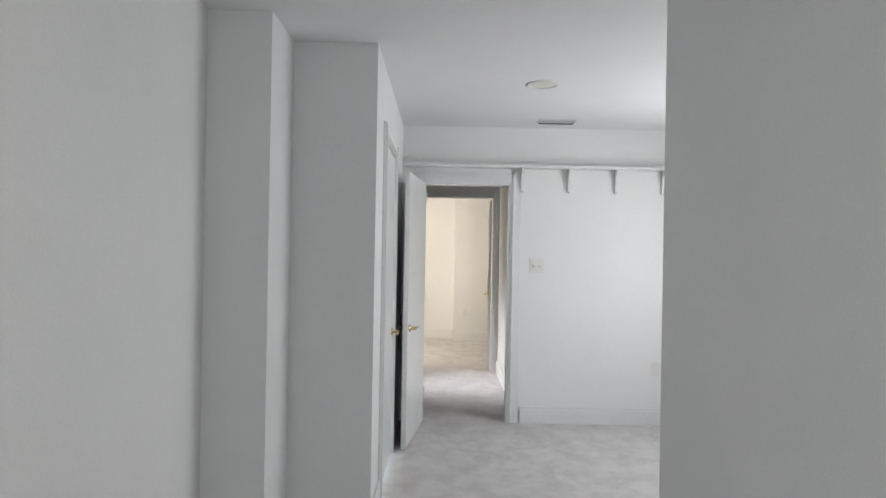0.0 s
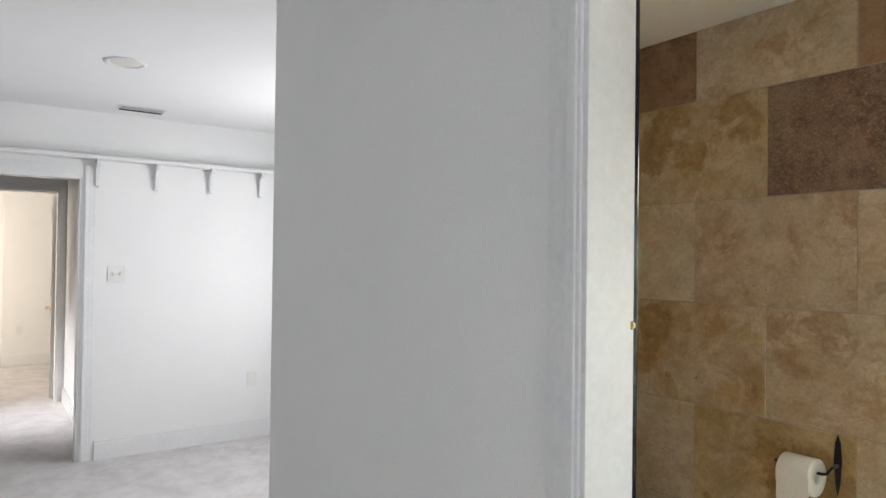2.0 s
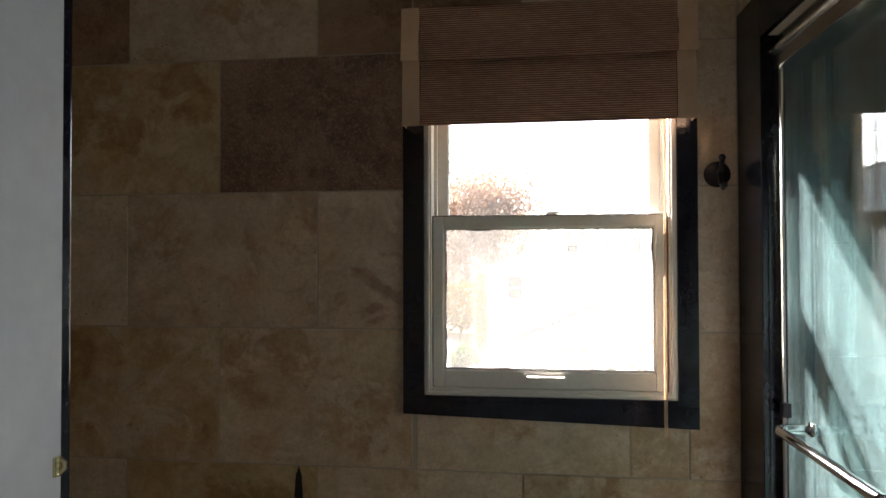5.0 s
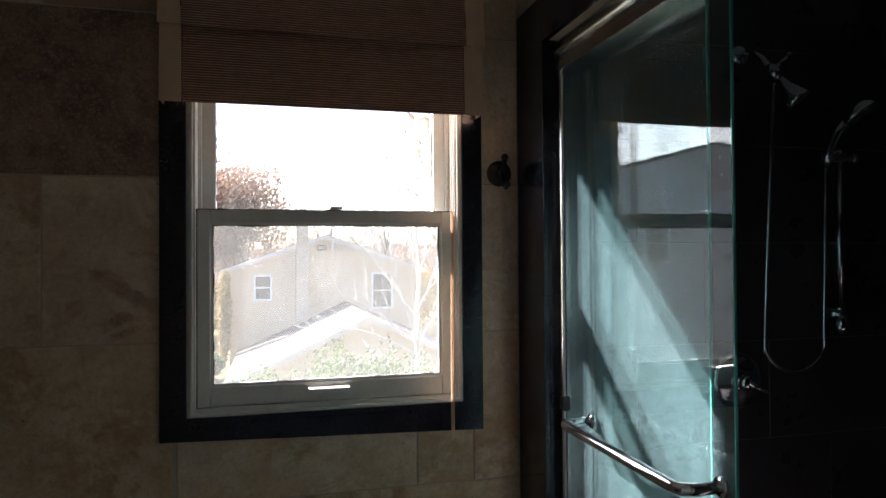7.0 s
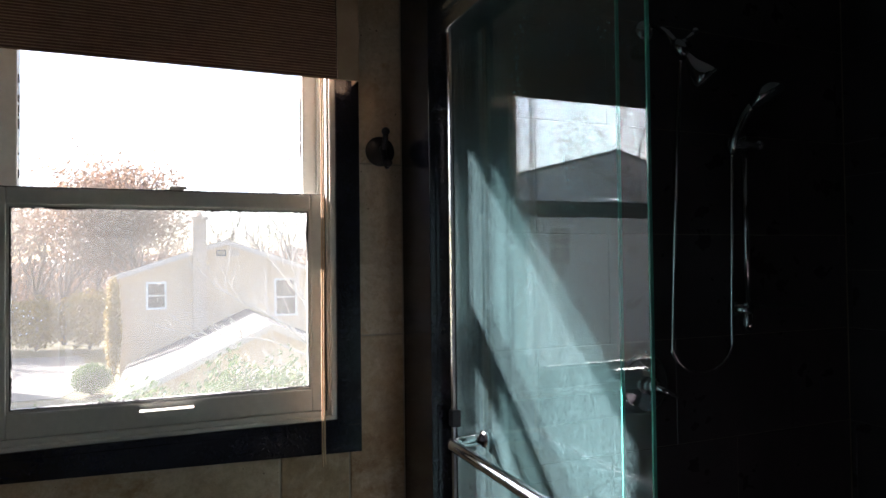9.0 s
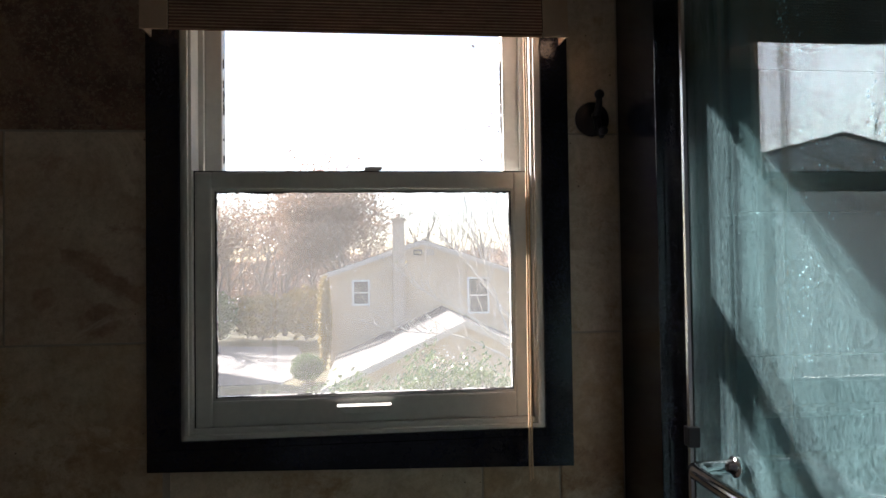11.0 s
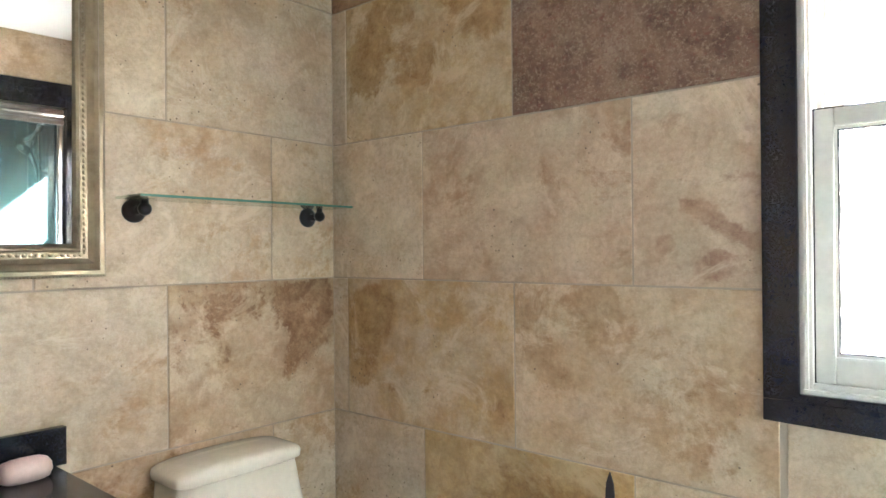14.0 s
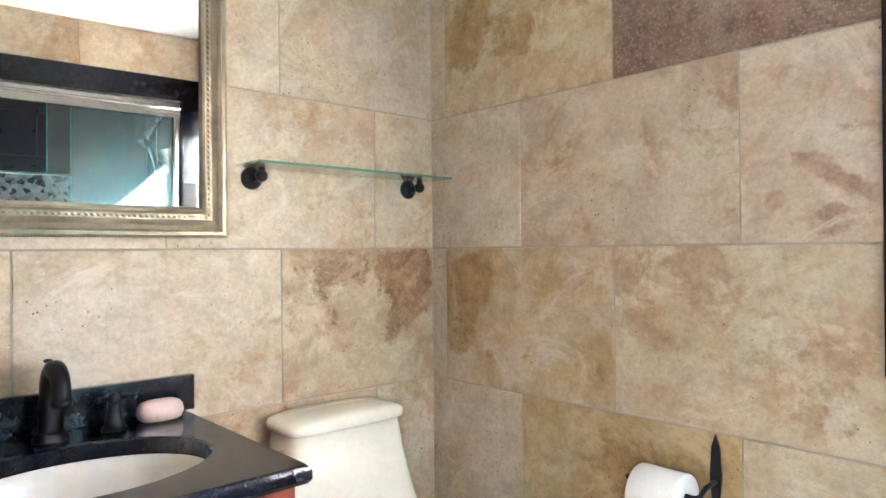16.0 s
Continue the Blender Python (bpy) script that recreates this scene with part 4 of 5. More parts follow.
    part("hose", tube(fine, [0.0060 + 0.0011 * (k % 2) for k in range(len(fine))], None, 8), M_CHROME, b, "ribbed chrome hose", True)
    bm = prism([(3.262, -0.005), (3.43, -0.005), (3.445, -0.03), (3.43, -0.10), (3.28, -0.105), (3.262, -0.07)], 1.306, 1.316, "Z", None, 0.003)
    part("soap_tray", bm, M_SHELFGLASS, b, "clear tray on the slide bar's foot")
    v = thing("shower_valve", "round chrome shower valve with lever", "shower valve")
    part("escutcheon", lathe([(0.088, 0), (0.087, 0.006), (0.07, 0.012), (0.03, 0.02)], (2.90, 0, 1.10), "-Y", None, 32), M_CHROME, v, "", True)
    bm = lathe([(0.026, 0.015), (0.026, 0.05), (0.02, 0.06)], (2.90, 0, 1.10), "-Y", None, 20)
    tube([(2.90, -0.05, 1.10), (2.93, -0.06, 1.085), (2.965, -0.06, 1.07)], [0.012, 0.01, 0.008], bm, 10)
    part("lever", bm, M_CHROME, v, "", True)


shower_set()
band = setting(part("pebble_band", box(3.73, 3.739, -1.39, -0.50, 1.42, 1.70), M_PEBBLE), "pebble mosaic band in the shower wall", "trim")

setting(part("band_edging", box(3.722, 3.739, -1.39, -0.50, 1.702, 1.716, None, 0.002), M_ALU), "thin metal edging above the pebble band", "trim")

# mirror
mir = thing("wall_mirror", "rectangular mirror in a beaded champagne-gold frame", "mirror")
MIRROR_LEAN, MIRROR_TURN = 0.9, -2.4
MY0, MY1, MZ0, MZ1 = -1.36, -0.697, 1.308, 2.22
mw, mh = (MY1 - MY0) / 2 - 0.0735, (MZ1 - MZ0) / 2 - 0.0735
glass = part("glass", box(-0.002, 0.002, -mw, mw, -mh, mh), M_MIRROR, mir)
glass.matrix_basis = pose(0.015, (MY0 + MY1) / 2, (MZ0 + MZ1) / 2, 0, MIRROR_LEAN, MIRROR_TURN)


def frame_side(a0, a1, along, at, inward):
    """One mitred moulding: profile steps from the outer edge inwards."""
    prof = [(0.0, 0.0), (0.0, 0.014), (0.006, 0.020), (0.014, 0.020), (0.018, 0.026), (0.030, 0.030), (0.036, 0.026), (0.042, 0.022), (0.056, 0.022), (0.060, 0.026), (0.066, 0.024), (0.074, 0.010), (0.074, 0.0)]
    own = bmesh.new()
    ends = []
    for end, sgn in ((a0, 1), (a1, -1)):
        ring = []
        for d, h in prof:
            u, v = end + sgn * d, at + inward * d
            ring.append(own.verts.new((0.003 + h, u, v) if along == "Y" else (0.003 + h, v, u)))
        ends.append(ring)
    for k in range(len(prof)):
        j = (k + 1) % len(prof)
        own.faces.new((ends[0][k], ends[0][j], ends[1][j], ends[1][k]))
    own.faces.new(ends[0])
    own.faces.new(ends[1])
    return own


for a0, a1, along, at, inward in ((MY0, MY1, "Y", MZ0, 1), (MY0, MY1, "Y", MZ1, -1), (MZ0, MZ1, "Z", MY0, 1), (MZ0, MZ1, "Z", MY1, -1)):
    f = part("frame_side", frame_side(a0, a1, along, at, inward), M_FRAME, mir)
    bm = bmesh.new()
    n = int((a1 - a0 - 0.1) / 0.0125)
    for k in range(n):
        u = a0 + 0.05 + (k + 0.5) * (a1 - a0 - 0.1) / n
        v = at + inward * 0.049
        ball((0.025, u, v) if along == "Y" else (0.025, v, u), 0.0045, bm, (1, 1.15, 0.9) if along == "Y" else (1, 0.9, 1.15), 8)
    part("beading", bm, M_FRAME, f, "row of raised beads", True)
    bm = bmesh.new()
    n = int((a1 - a0) / 0.007)
    for k in range(n):
        u = a0 + (k + 0.5) * (a1 - a0) / n
        v = at + inward * 0.003
        ball((0.018, u, v) if along == "Y" else (0.018, v, u), 0.0035, bm, n=6)
    part("rope_edge", bm, M_FRAME, f, "rope-twist outer edge", True)

# glass shelf
gs = thing("glass_shelf", "clear glass shelf on two dark bronze brackets", "shelf")
part("glass", box(0.012, 0.135, -0.672, -0.045, 1.487, 1.493, None, 0.001), M_SHELFGLASS, gs)
part("glass_edge", box(0.1352, 0.137, -0.672, -0.045, 1.4872, 1.4928), M_SHELFEDGE, gs, "green glass edge")
for y in (-0.625, -0.105):
    bm = lathe([(0.029, 0), (0.029, 0.006), (0.022, 0.011), (0.015, 0.014), (0.009, 0.018), (0.009, 0.05)], (0, y, 1.462), "X", None, 22)
    part("rose", bm, M_BRONZE, gs, "", True)
    bm = ball((0.058, y, 1.464), 0.016)
    rod((0.058, y, 1.462), (0.058, y, 1.487), 0.009, bm, 12)
    part("support", bm, M_BRONZE, gs, "", True)

# toilet
def loft(rings):
    """A skin through outlines of equal length, capped."""
    own = bmesh.new()
    vs = [[own.verts.new(p) for p in r] for r in rings]
    n = len(vs[0])
    for a, b in zip(vs, vs[1:]):
        for k in range(n):
            own.faces.new((a[k], a[(k + 1) % n], b[(k + 1) % n], b[k]))
    own.faces.new(vs[0])
    own.faces.new(vs[-1])
    return own


def toilet(cy):
    t = thing("toilet", "bone-coloured one-piece toilet with lid closed", "toilet")
    rings = []
    for z, x1, hw in ((0.30, 0.40, 0.235), (0.40, 0.34, 0.224), (0.50, 0.27, 0.210), (0.62, 0.212, 0.192), (0.74, 0.178, 0.176), (0.815, 0.164, 0.168)):
        rings.append([(x, y, z) for x, y in oval((x1 + 0.012) / 2, cy, (x1 - 0.012) / 2, hw, 36, 6.0)])
    part("tank", loft(rings), M_PORC, t, "", True)
    rings = []
    for z, g in ((0.8185, -0.012), (0.8195, 0.004), (0.822, 0.008), (0.834, 0.009), (0.842, 0.006), (0.847, -0.002), (0.850, -0.014), (0.852, -0.05)):
        rings.append([(x, y, z + 0.011 * (1 - ((y - cy) / 0.19) ** 2) * (1 if z > 0.83 else 0)) for x, y in oval(0.092, cy, 0.078 + g, 0.170 + g, 48, 6.0)])
    part("tank_lid", loft(rings), M_PORC, t, "", True)
    rings = []
    for z, cx, rx, hw in ((0.0, 0.36, 0.24, 0.12), (0.05, 0.36, 0.235, 0.115), (0.18, 0.40, 0.25, 0.13), (0.30, 0.44, 0.27, 0.175), (0.38, 0.45, 0.275, 0.19)):
        rings.append([(x, y, z) for x, y in oval(cx, cy, rx, hw, 36, 2.4)])
    part("bowl", loft(rings), M_PORC, t, "", True)
    rings = [[(x, y, z) for x, y in oval(0.47, cy, 0.25 + g, 0.185 + g, 36, 2.3)] for z, g in ((0.385, 0), (0.39, 0.006), (0.405, 0.006), (0.41, 0))]
    part("seat", loft(rings), M_PORC, t, "", True)
    rings = [[(x, y, z) for x, y in oval(0.468, cy, 0.25 + g, 0.185 + g, 36, 2.3)] for z, g in ((0.413, 0), (0.418, 0.005), (0.43, 0.004), (0.437, -0.01), (0.441, -0.05))]
    part("seat_lid", loft(rings), M_PORC, t, "", True)
    bm = tube([(0.11, cy - 0.170, 0.77), (0.11, cy - 0.192, 0.77), (0.118, cy - 0.198, 0.769), (0.165, cy - 0.200, 0.762)], [0.012, 0.011, 0.008, 0.007], None, 10)
    part("flush_lever", bm, M_CHROME, t, "chrome flush lever", True)


toilet(-0.43)

# vanity
van = thing("vanity_cabinet", "cherry-red wooden vanity cabinet with carved corner posts", "cabinet")
VX, VY0, VY1, VZ = 0.545, -1.372, -0.812, 0.865
bm = box(0.015, VX - 0.02, VY0 + 0.01, VY1 - 0.004, 0.06, 0.70, None, 0.002)
box(0.015, VX - 0.02, VY0 + 0.01, VY0 + 0.025, 0.70, VZ, bm)
box(0.015, VX - 0.02, VY1 - 0.019, VY1 - 0.004, 0.70, VZ, bm)
part("body", bm, M_WOOD, van)
for y in (VY0 + 0.03, VY1 - 0.034):
    p = part("corner_post", box(VX - 0.045, VX + 0.004, y - 0.03, y + 0.03, 0.0, VZ, None, 0.004), M_WOOD, van)
    bm = bmesh.new()
    for r, dz in ((0.014, 0.0), (0.008, 0.004)):
        tube([(VX + 0.004, y + r * math.cos(a) * 0.9, VZ - 0.045 + dz + r * math.sin(a)) for a in (k * 0.5 for k in range(12))], 0.003, bm, 6)
    for k in range(8):
        rod((VX + 0.004, y - 0.018 + 0.005 * k, VZ - 0.12), (VX + 0.004, y - 0.018 + 0.005 * k, 0.12), 0.002, bm, 6)
    part("carving", bm, M_WOOD, p, "carved scroll and flutes")
for y0, y1 in ((VY0 + 0.065, (VY0 + VY1) / 2 - 0.004), ((VY0 + VY1) / 2, VY1 - 0.069)):
    d = part("cabinet_door", box(VX - 0.022, VX - 0.002, y0, y1, 0.12, 0.70, None, 0.004), M_WOOD, van)
    part("raised_panel", box(VX - 0.004, VX + 0.004, y0 + 0.05, y1 - 0.05, 0.17, 0.65, None, 0.004), M_WOOD, d)
    part("knob", ball((VX + 0.012, y1 - 0.03 if y0 < -1.2 else y0 + 0.03, 0.46), 0.014), M_BRONZE, d, "dark bronze knob", True)
part("apron", box(VX - 0.022, VX - 0.004, VY0 + 0.06, VY1 - 0.064, 0.72, VZ - 0.01, None, 0.004), M_WOOD, van)

top = thing("granite_countertop", "polished black granite countertop with oval cut-out and backsplash", "countertop")
SKX, SKY, SRX, SRY = 0.315, -1.105, 0.165, 0.225
CT = 0.900


def counter_top():
    own = bmesh.new()
    n = 64
    x0, x1, y0, y1 = 0.004, 0.577, -1.42, -0.798
    hole, rim = oval(SKX, SKY, SRX, SRY, n), []
    for k in range(n):
        a = 2 * math.pi * k / n
        c, s = math.cos(a), math.sin(a)
        u = min((x1 - SKX) / c if c > 1e-9 else (x0 - SKX) / c if c < -1e-9 else 9, (y1 - SKY) / s if s > 1e-9 else (y0 - SKY) / s if s < -1e-9 else 9)
        rim.append((SKX + u * c, SKY + u * s))
    for cx, cy in ((x0, y0), (x0, y1), (x1, y0), (x1, y1)):
        k = min(range(n), key=lambda i: (rim[i][0] - cx) ** 2 + (rim[i][1] - cy) ** 2)
        rim[k] = (cx, cy)
    def lay(pts, z, g=0.0):
        out = []
        for x, y in pts:
            out.append(own.verts.new((max(x0, min(x1, x)) - (g if x > x1 - 1e-4 else 0), y - (g if y > y1 - 1e-4 else 0), z)))
        return out
    rings = [lay(hole, CT - 0.032), lay(hole, CT - 0.004), lay(oval(SKX, SKY, SRX + 0.004, SRY + 0.004, n), CT), lay(rim, CT, 0.008), lay(rim, CT - 0.003, 0.003), lay(rim, CT - 0.01), lay(rim, CT - 0.026), lay(rim, CT - 0.034, 0.006), lay(hole, CT - 0.034)]
    for a, b in zip(rings, rings[1:]):
        for k in range(n):
            own.faces.new((a[k], a[(k + 1) % n], b[(k + 1) % n], b[k]))
    return own


part("slab", counter_top(), M_GRANITE, top)
part("backsplash", box(0.003, 0.023, -1.42, -0.785, CT + 0.0005, 0.983, None, 0.002), M_GRANITE, top)
sink = thing("sink_basin", "white oval undermount sink basin", "sink")
rings = []
for z, g in ((-0.034, 0.012), (-0.037, 0.0), (-0.06, -0.004), (-0.10, -0.03), (-0.14, -0.075), (-0.155, -0.12)):
    rings.append([(x, y, CT + z) for x, y in oval(SKX, SKY, SRX + g, SRY + g, 40)])
own = bmesh.new()
vs = [[own.verts.new(p) for p in r] for r in rings]
for a, b in zip(vs, vs[1:]):
    for k in range(40):
        own.faces.new((a[k], a[(k + 1) % 40], b[(k + 1) % 40], b[k]))
own.faces.new(vs[-1])
part("bowl", own, M_SINK, sink, "", True)
part("drain", lathe([(0.022, 0), (0.02, 0.004), (0.008, 0.005)], (SKX, SKY, CT - 0.155), "Z", None, 20), M_BRONZE, sink, "", True)

fau = thing("faucet", "oil-rubbed bronze widespread faucet with arched spout", "faucet")
fx, fy = 0.088, -1.10
part("base", lathe([(0.033, 0), (0.033, 0.006), (0.028, 0.010), (0.029, 0.014), (0.024, 0.02)], (fx, fy, CT), "Z", None, 24), M_BRONZE, fau, "", True)
pts, rs = [], []
for k in range(15):
    u = k / 14
    if u < 0.35:
        pts.append((fx, fy, CT + 0.015 + u / 0.35 * 0.085))
    else:
        a = (u - 0.35) / 0.65 * radians(200)
        pts.append((fx + 0.046 - 0.046 * math.cos(a), fy, CT + 0.10 + 0.048 * math.sin(a)))
    rs.append(0.023 - 0.007 * u)
part("spout", tube(pts, rs, None, 16), M_BRONZE, fau, "", True)
part("spout_ring", lathe([(0.018, -0.006), (0.0195, 0), (0.018, 0.006)], (fx + 0.09, fy, CT + 0.09), "Z", None, 16), M_BRONZE, fau, "", True)
bm = rod((fx - 0.018, fy, CT + 0.10), (fx - 0.018, fy, CT + 0.155), 0.003, None, 8)
ball((fx - 0.018, fy, CT + 0.157), 0.009, bm, (1.3, 1, 0.5))
part("lift_rod", bm, M_BRONZE, fau)
for y in (fy - 0.118, fy + 0.118):
    h = part("valve_body", lathe([(0.026, 0), (0.026, 0.005), (0.021, 0.008), (0.017, 0.03), (0.012, 0.048), (0.014, 0.052), (0.014, 0.058)], (fx, y, CT), "Z", None, 22), M_BRONZE, fau, "", True)
    bm = rod((fx - 0.006, y - 0.026, CT + 0.066), (fx + 0.006, y + 0.026, CT + 0.066), 0.005, None, 10)
    ball((fx - 0.006, y - 0.028, CT + 0.066), 0.007, bm, n=10)
    ball((fx + 0.006, y + 0.028, CT + 0.066), 0.007, bm, n=10)
    lathe([(0.012, 0.056), (0.013, 0.066), (0.008, 0.076), (0.002, 0.079)], (fx, y, CT), "Z", bm, 14)
    part("handle", bm, M_BRONZE, h, "cross handle", True)

soap = thing("soap_bar", "pale pink bar of soap on the granite", "soap")
rings = [[(x, y, CT + z) for x, y in oval(0.072, -0.882, 0.030 + g, 0.048 + g, 28, 2.6)] for z, g in ((0.0005, -0.012), (0.005, -0.003), (0.018, 0.002), (0.032, 0.0), (0.041, -0.006), (0.046, -0.018))]
part("bar", loft(rings), M_SOAP, soap, "", True)

# toilet paper holder
tp = thing("paper_holder", "hand-forged black iron toilet paper holder", "toilet paper holder")
part("plate", prism([(0.923, 0.66), (0.917, 0.70), (0.911, 0.78), (0.915, 0.84), (0.924, 0.868), (0.933, 0.84), (0.937, 0.78), (0.931, 0.70)], -0.006, -0.001, "Y", None, 0.0015), M_BRONZE, tp)
part("arm", tube([(0.924, -0.005, 0.765), (0.924, -0.05, 0.762), (0.922, -0.075, 0.748), (0.910, -0.078, 0.744), (0.76, -0.078, 0.744), (0.75, -0.078, 0.756)], 0.0055, None, 8), M_BRONZE, tp, "", True)
roll = thing("toilet_roll", "white roll of toilet paper on the iron holder", "toilet paper")
bm = lathe([(0.019, -0.055), (0.062, -0.055), (0.0635, -0.052), (0.0635, 0.052), (0.062, 0.055), (0.019, 0.055), (0.018, 0.05), (0.018, -0.05)], (0.838, -0.078, 0.726), "X", None, 32)
part("paper", bm, M_PAPER, roll, "", True)
part("loose_sheet", prism([(-0.1415, 0.74), (-0.143, 0.66), (-0.139, 0.61), (-0.1375, 0.61), (-0.1415, 0.66), (-0.140, 0.74)], 0.788, 0.896, "X"), M_PAPER, roll)

# ---- outdoors ----
GZ = -3.4
bm = box(-260, 260, 0.6, 420, GZ - 0.3, GZ)
ground = setting(part("ground", bm, M_GRASS), "late autumn lawn with fallen leaves", "ground")
bm = prism([(-34, 25.0), (-2.2, 26.5), (-1.2, 30.5), (-3.0, 39.0), (-12, 41.0), (-34, 42.0)], GZ - 0.05, GZ + 0.03, "Z")
setting(part("road", bm, M_DRIVE), "pale sunlit concrete driveway", "road")


def gable_body(x0, x1, y0, y1, z0, ze, zp):
    return prism([(x0, z0), (x1, z0), (x1, ze), ((x0 + x1) / 2, zp), (x0, ze)], y0, y1, "Y")


def gable_roof(x0, x1, y0, y1, ze, zp, over=0.35, th=0.16, front=0.3):
    xm = (x0 + x1) / 2
    k = (zp - ze) / (xm - x0)
    dz = k * over
    out = [(x0 - over, ze - dz), (xm, zp), (x1 + over, ze - dz), (x1 + over, ze - dz + th), (xm, zp + th), (x0 - over, ze - dz + th)]
    return prism(out, y0 - front, y1 + front, "Y")


def house_window(parent, x0, x1, z0, z1, y):
    bm = box(x0, x0 + 0.09, y - 0.05, y + 0.02, z0, z1)
    box(x1 - 0.09, x1, y - 0.05, y + 0.02, z0, z1, bm)
    box(x0 + 0.09, x1 - 0.09, y - 0.05, y + 0.02, z1 - 0.09, z1, bm)
    box(x0 + 0.09, x1 - 0.09, y - 0.07, y + 0.02, z0, z0 + 0.09, bm)
    box(x0 + 0.09, x1 - 0.09, y - 0.04, y + 0.02, (z0 + z1) / 2 - 0.03, (z0 + z1) / 2 + 0.03, bm)
    w = part("window", bm, M_WHITE, parent, "white framed double-hung window")
    part("pane", box(x0 + 0.09, x1 - 0.09, y - 0.012, y - 0.004, z0 + 0.09, z1 - 0.09), M_WINDARK, w)


nh = thing("neighbour_house", "beige sided house with gable roof and brick chimney", "house")
part("wall", gable_body(-0.45, 8.25, 30.0, 40.0, GZ, 0.95, 2.42), M_SIDING, nh)
part("roof", gable_roof(-0.45, 8.25, 30.0, 40.0, 0.98, 2.45), M_ROOF, nh)
bm = prism([(-0.85, 0.985), (3.9, 2.59), (8.65, 0.985), (8.65, 0.76), (3.9, 2.365), (-0.85, 0.76)], 29.62, 29.70, "Y")
part("rake_board", bm, M_RAKE, nh)
bm = box(2.49, 3.07, 29.45, 30.0, GZ, 3.55, None, 0.02)
ch = part("chimney", bm, M_BRICK, nh, "buff brick chimney stack")
bm = box(2.42, 3.14, 29.38, 30.07, 3.48, 3.60)
rod((2.78, 29.72, 3.6), (2.78, 29.72, 3.82), 0.13, bm, 12)
part("cap", bm, M_BRICK, ch)
house_window(nh, 0.60, 1.43, -0.46, 0.75, 30.0)
house_window(nh, 6.05, 7.10, -0.95, 0.80, 30.0)
for x in (3.5, 4.05):
    bm = frame_rect(x, x + 0.42, 1.86, 2.14, 0.05, 29.95, 30.0, 0.0)
    for k in range(4):
        box(x + 0.05, x + 0.37, 29.965, 29.995, 1.92 + k * 0.05, 1.94 + k * 0.05, bm)
    part("gable_vent", bm, M_WINDARK if x < 4 else M_SIDING2, nh)
wing = thing("house_wing", "low beige wing with a broad shingled gable roof", "house")
part("wall", gable_body(0.25, 9.35, 21.9, 30.0, GZ, -2.75, -0.72), M_SIDING, wing)
part("roof", gable_roof(0.25, 9.35, 21.9, 30.0, -2.72, -0.69, 0.4, 0.14), M_ROOF, wing)
bm = prism([(-0.2, -2.785), (4.8, -0.555), (9.8, -2.785), (9.8, -3.02), (4.8, -0.79), (-0.2, -3.02)], 21.52, 21.60, "Y")
part("rake_board", bm, M_RAKE, wing)
wh = thing("west_house", "grey sided gable house with shingle roof", "house")
part("wall", gable_body(-21.2, -8.6, 22.0, 33.0, GZ, 4.5, 6.1), M_SIDING2, wh)
part("roof", gable_roof(-21.2, -8.6, 22.0, 33.0, 4.55, 6.15, 0.3, 0.10, 0.05), M_ROOF, wh)
house_window(wh, -12.6, -11.4, 1.2, 2.9, 22.0)
house_window(wh, -18.6, -17.4, 1.2, 2.9, 22.0)
deck = thing("wooden_deck", "raised deck with white railing beside the grey house", "deck")
part("platform", box(-19.5, -14.8, 19.5, 22.0, -2.4, -2.2), M_TWIG, deck)
part("rail", box(-19.5, -14.8, 19.5, 19.6, -1.3, -1.2), M_WHITE, deck)
for k in range(6):
    part("post", box(-19.5 + k * 0.92, -19.4 + k * 0.92, 19.5, 19.6, GZ, -1.2), M_WHITE, deck)


def limb(rng, out, a, way, length, r, depth, tips, spread, bend, sides):
    """Grows one limb and its children; out takes tube point lists with radii."""
    pts, rs, p, d = [a.copy()], [r], a.copy(), way.copy()
    n = 4
    for k in range(n):
        d = (d + Vector((rng.gauss(0, bend), rng.gauss(0, bend), rng.gauss(0.04, bend)))).normalized()
        p = p + d * length / n
        pts.append(p.copy())
        rs.append(r * (1 - 0.62 * (k + 1) / n))
    out.append((pts, rs, sides))
    if depth == 0:
        tips.extend(pts[1:])
        return
    kids = rng.randint(3, 4)
    for k in range(kids):
        i = rng.randint(2, n) if k else n
        side = Vector((rng.gauss(0, 1), rng.gauss(0, 1), rng.gauss(0.25, 0.6))).normalized()
        limb(rng, out, pts[i], (d + side * spread).normalized(), length * rng.uniform(0.55, 0.8), rs[i] * 0.8, depth - 1, tips, spread, bend, 4)


def limbs_mesh(out):
    verts, faces = [], []
    for pts, rs, n in out:
        side, last = None, None
        for i, p in enumerate(pts):
            d = (pts[min(i + 1, len(pts) - 1)] - pts[max(i - 1, 0)]).normalized()
            side = d.orthogonal().normalized() if side is None else (side - d * side.dot(d)).normalized()
            up, base = d.cross(side), len(verts)
            verts += [tuple(p + rs[i] * (math.cos(2 * math.pi * k / n) * side + math.sin(2 * math.pi * k / n) * up)) for k in range(n)]
            if last is not None:
                faces += [(last + k, last + (k + 1) % n, base + (k + 1) % n, base + k) for k in range(n)]
            last = base
    return verts, faces


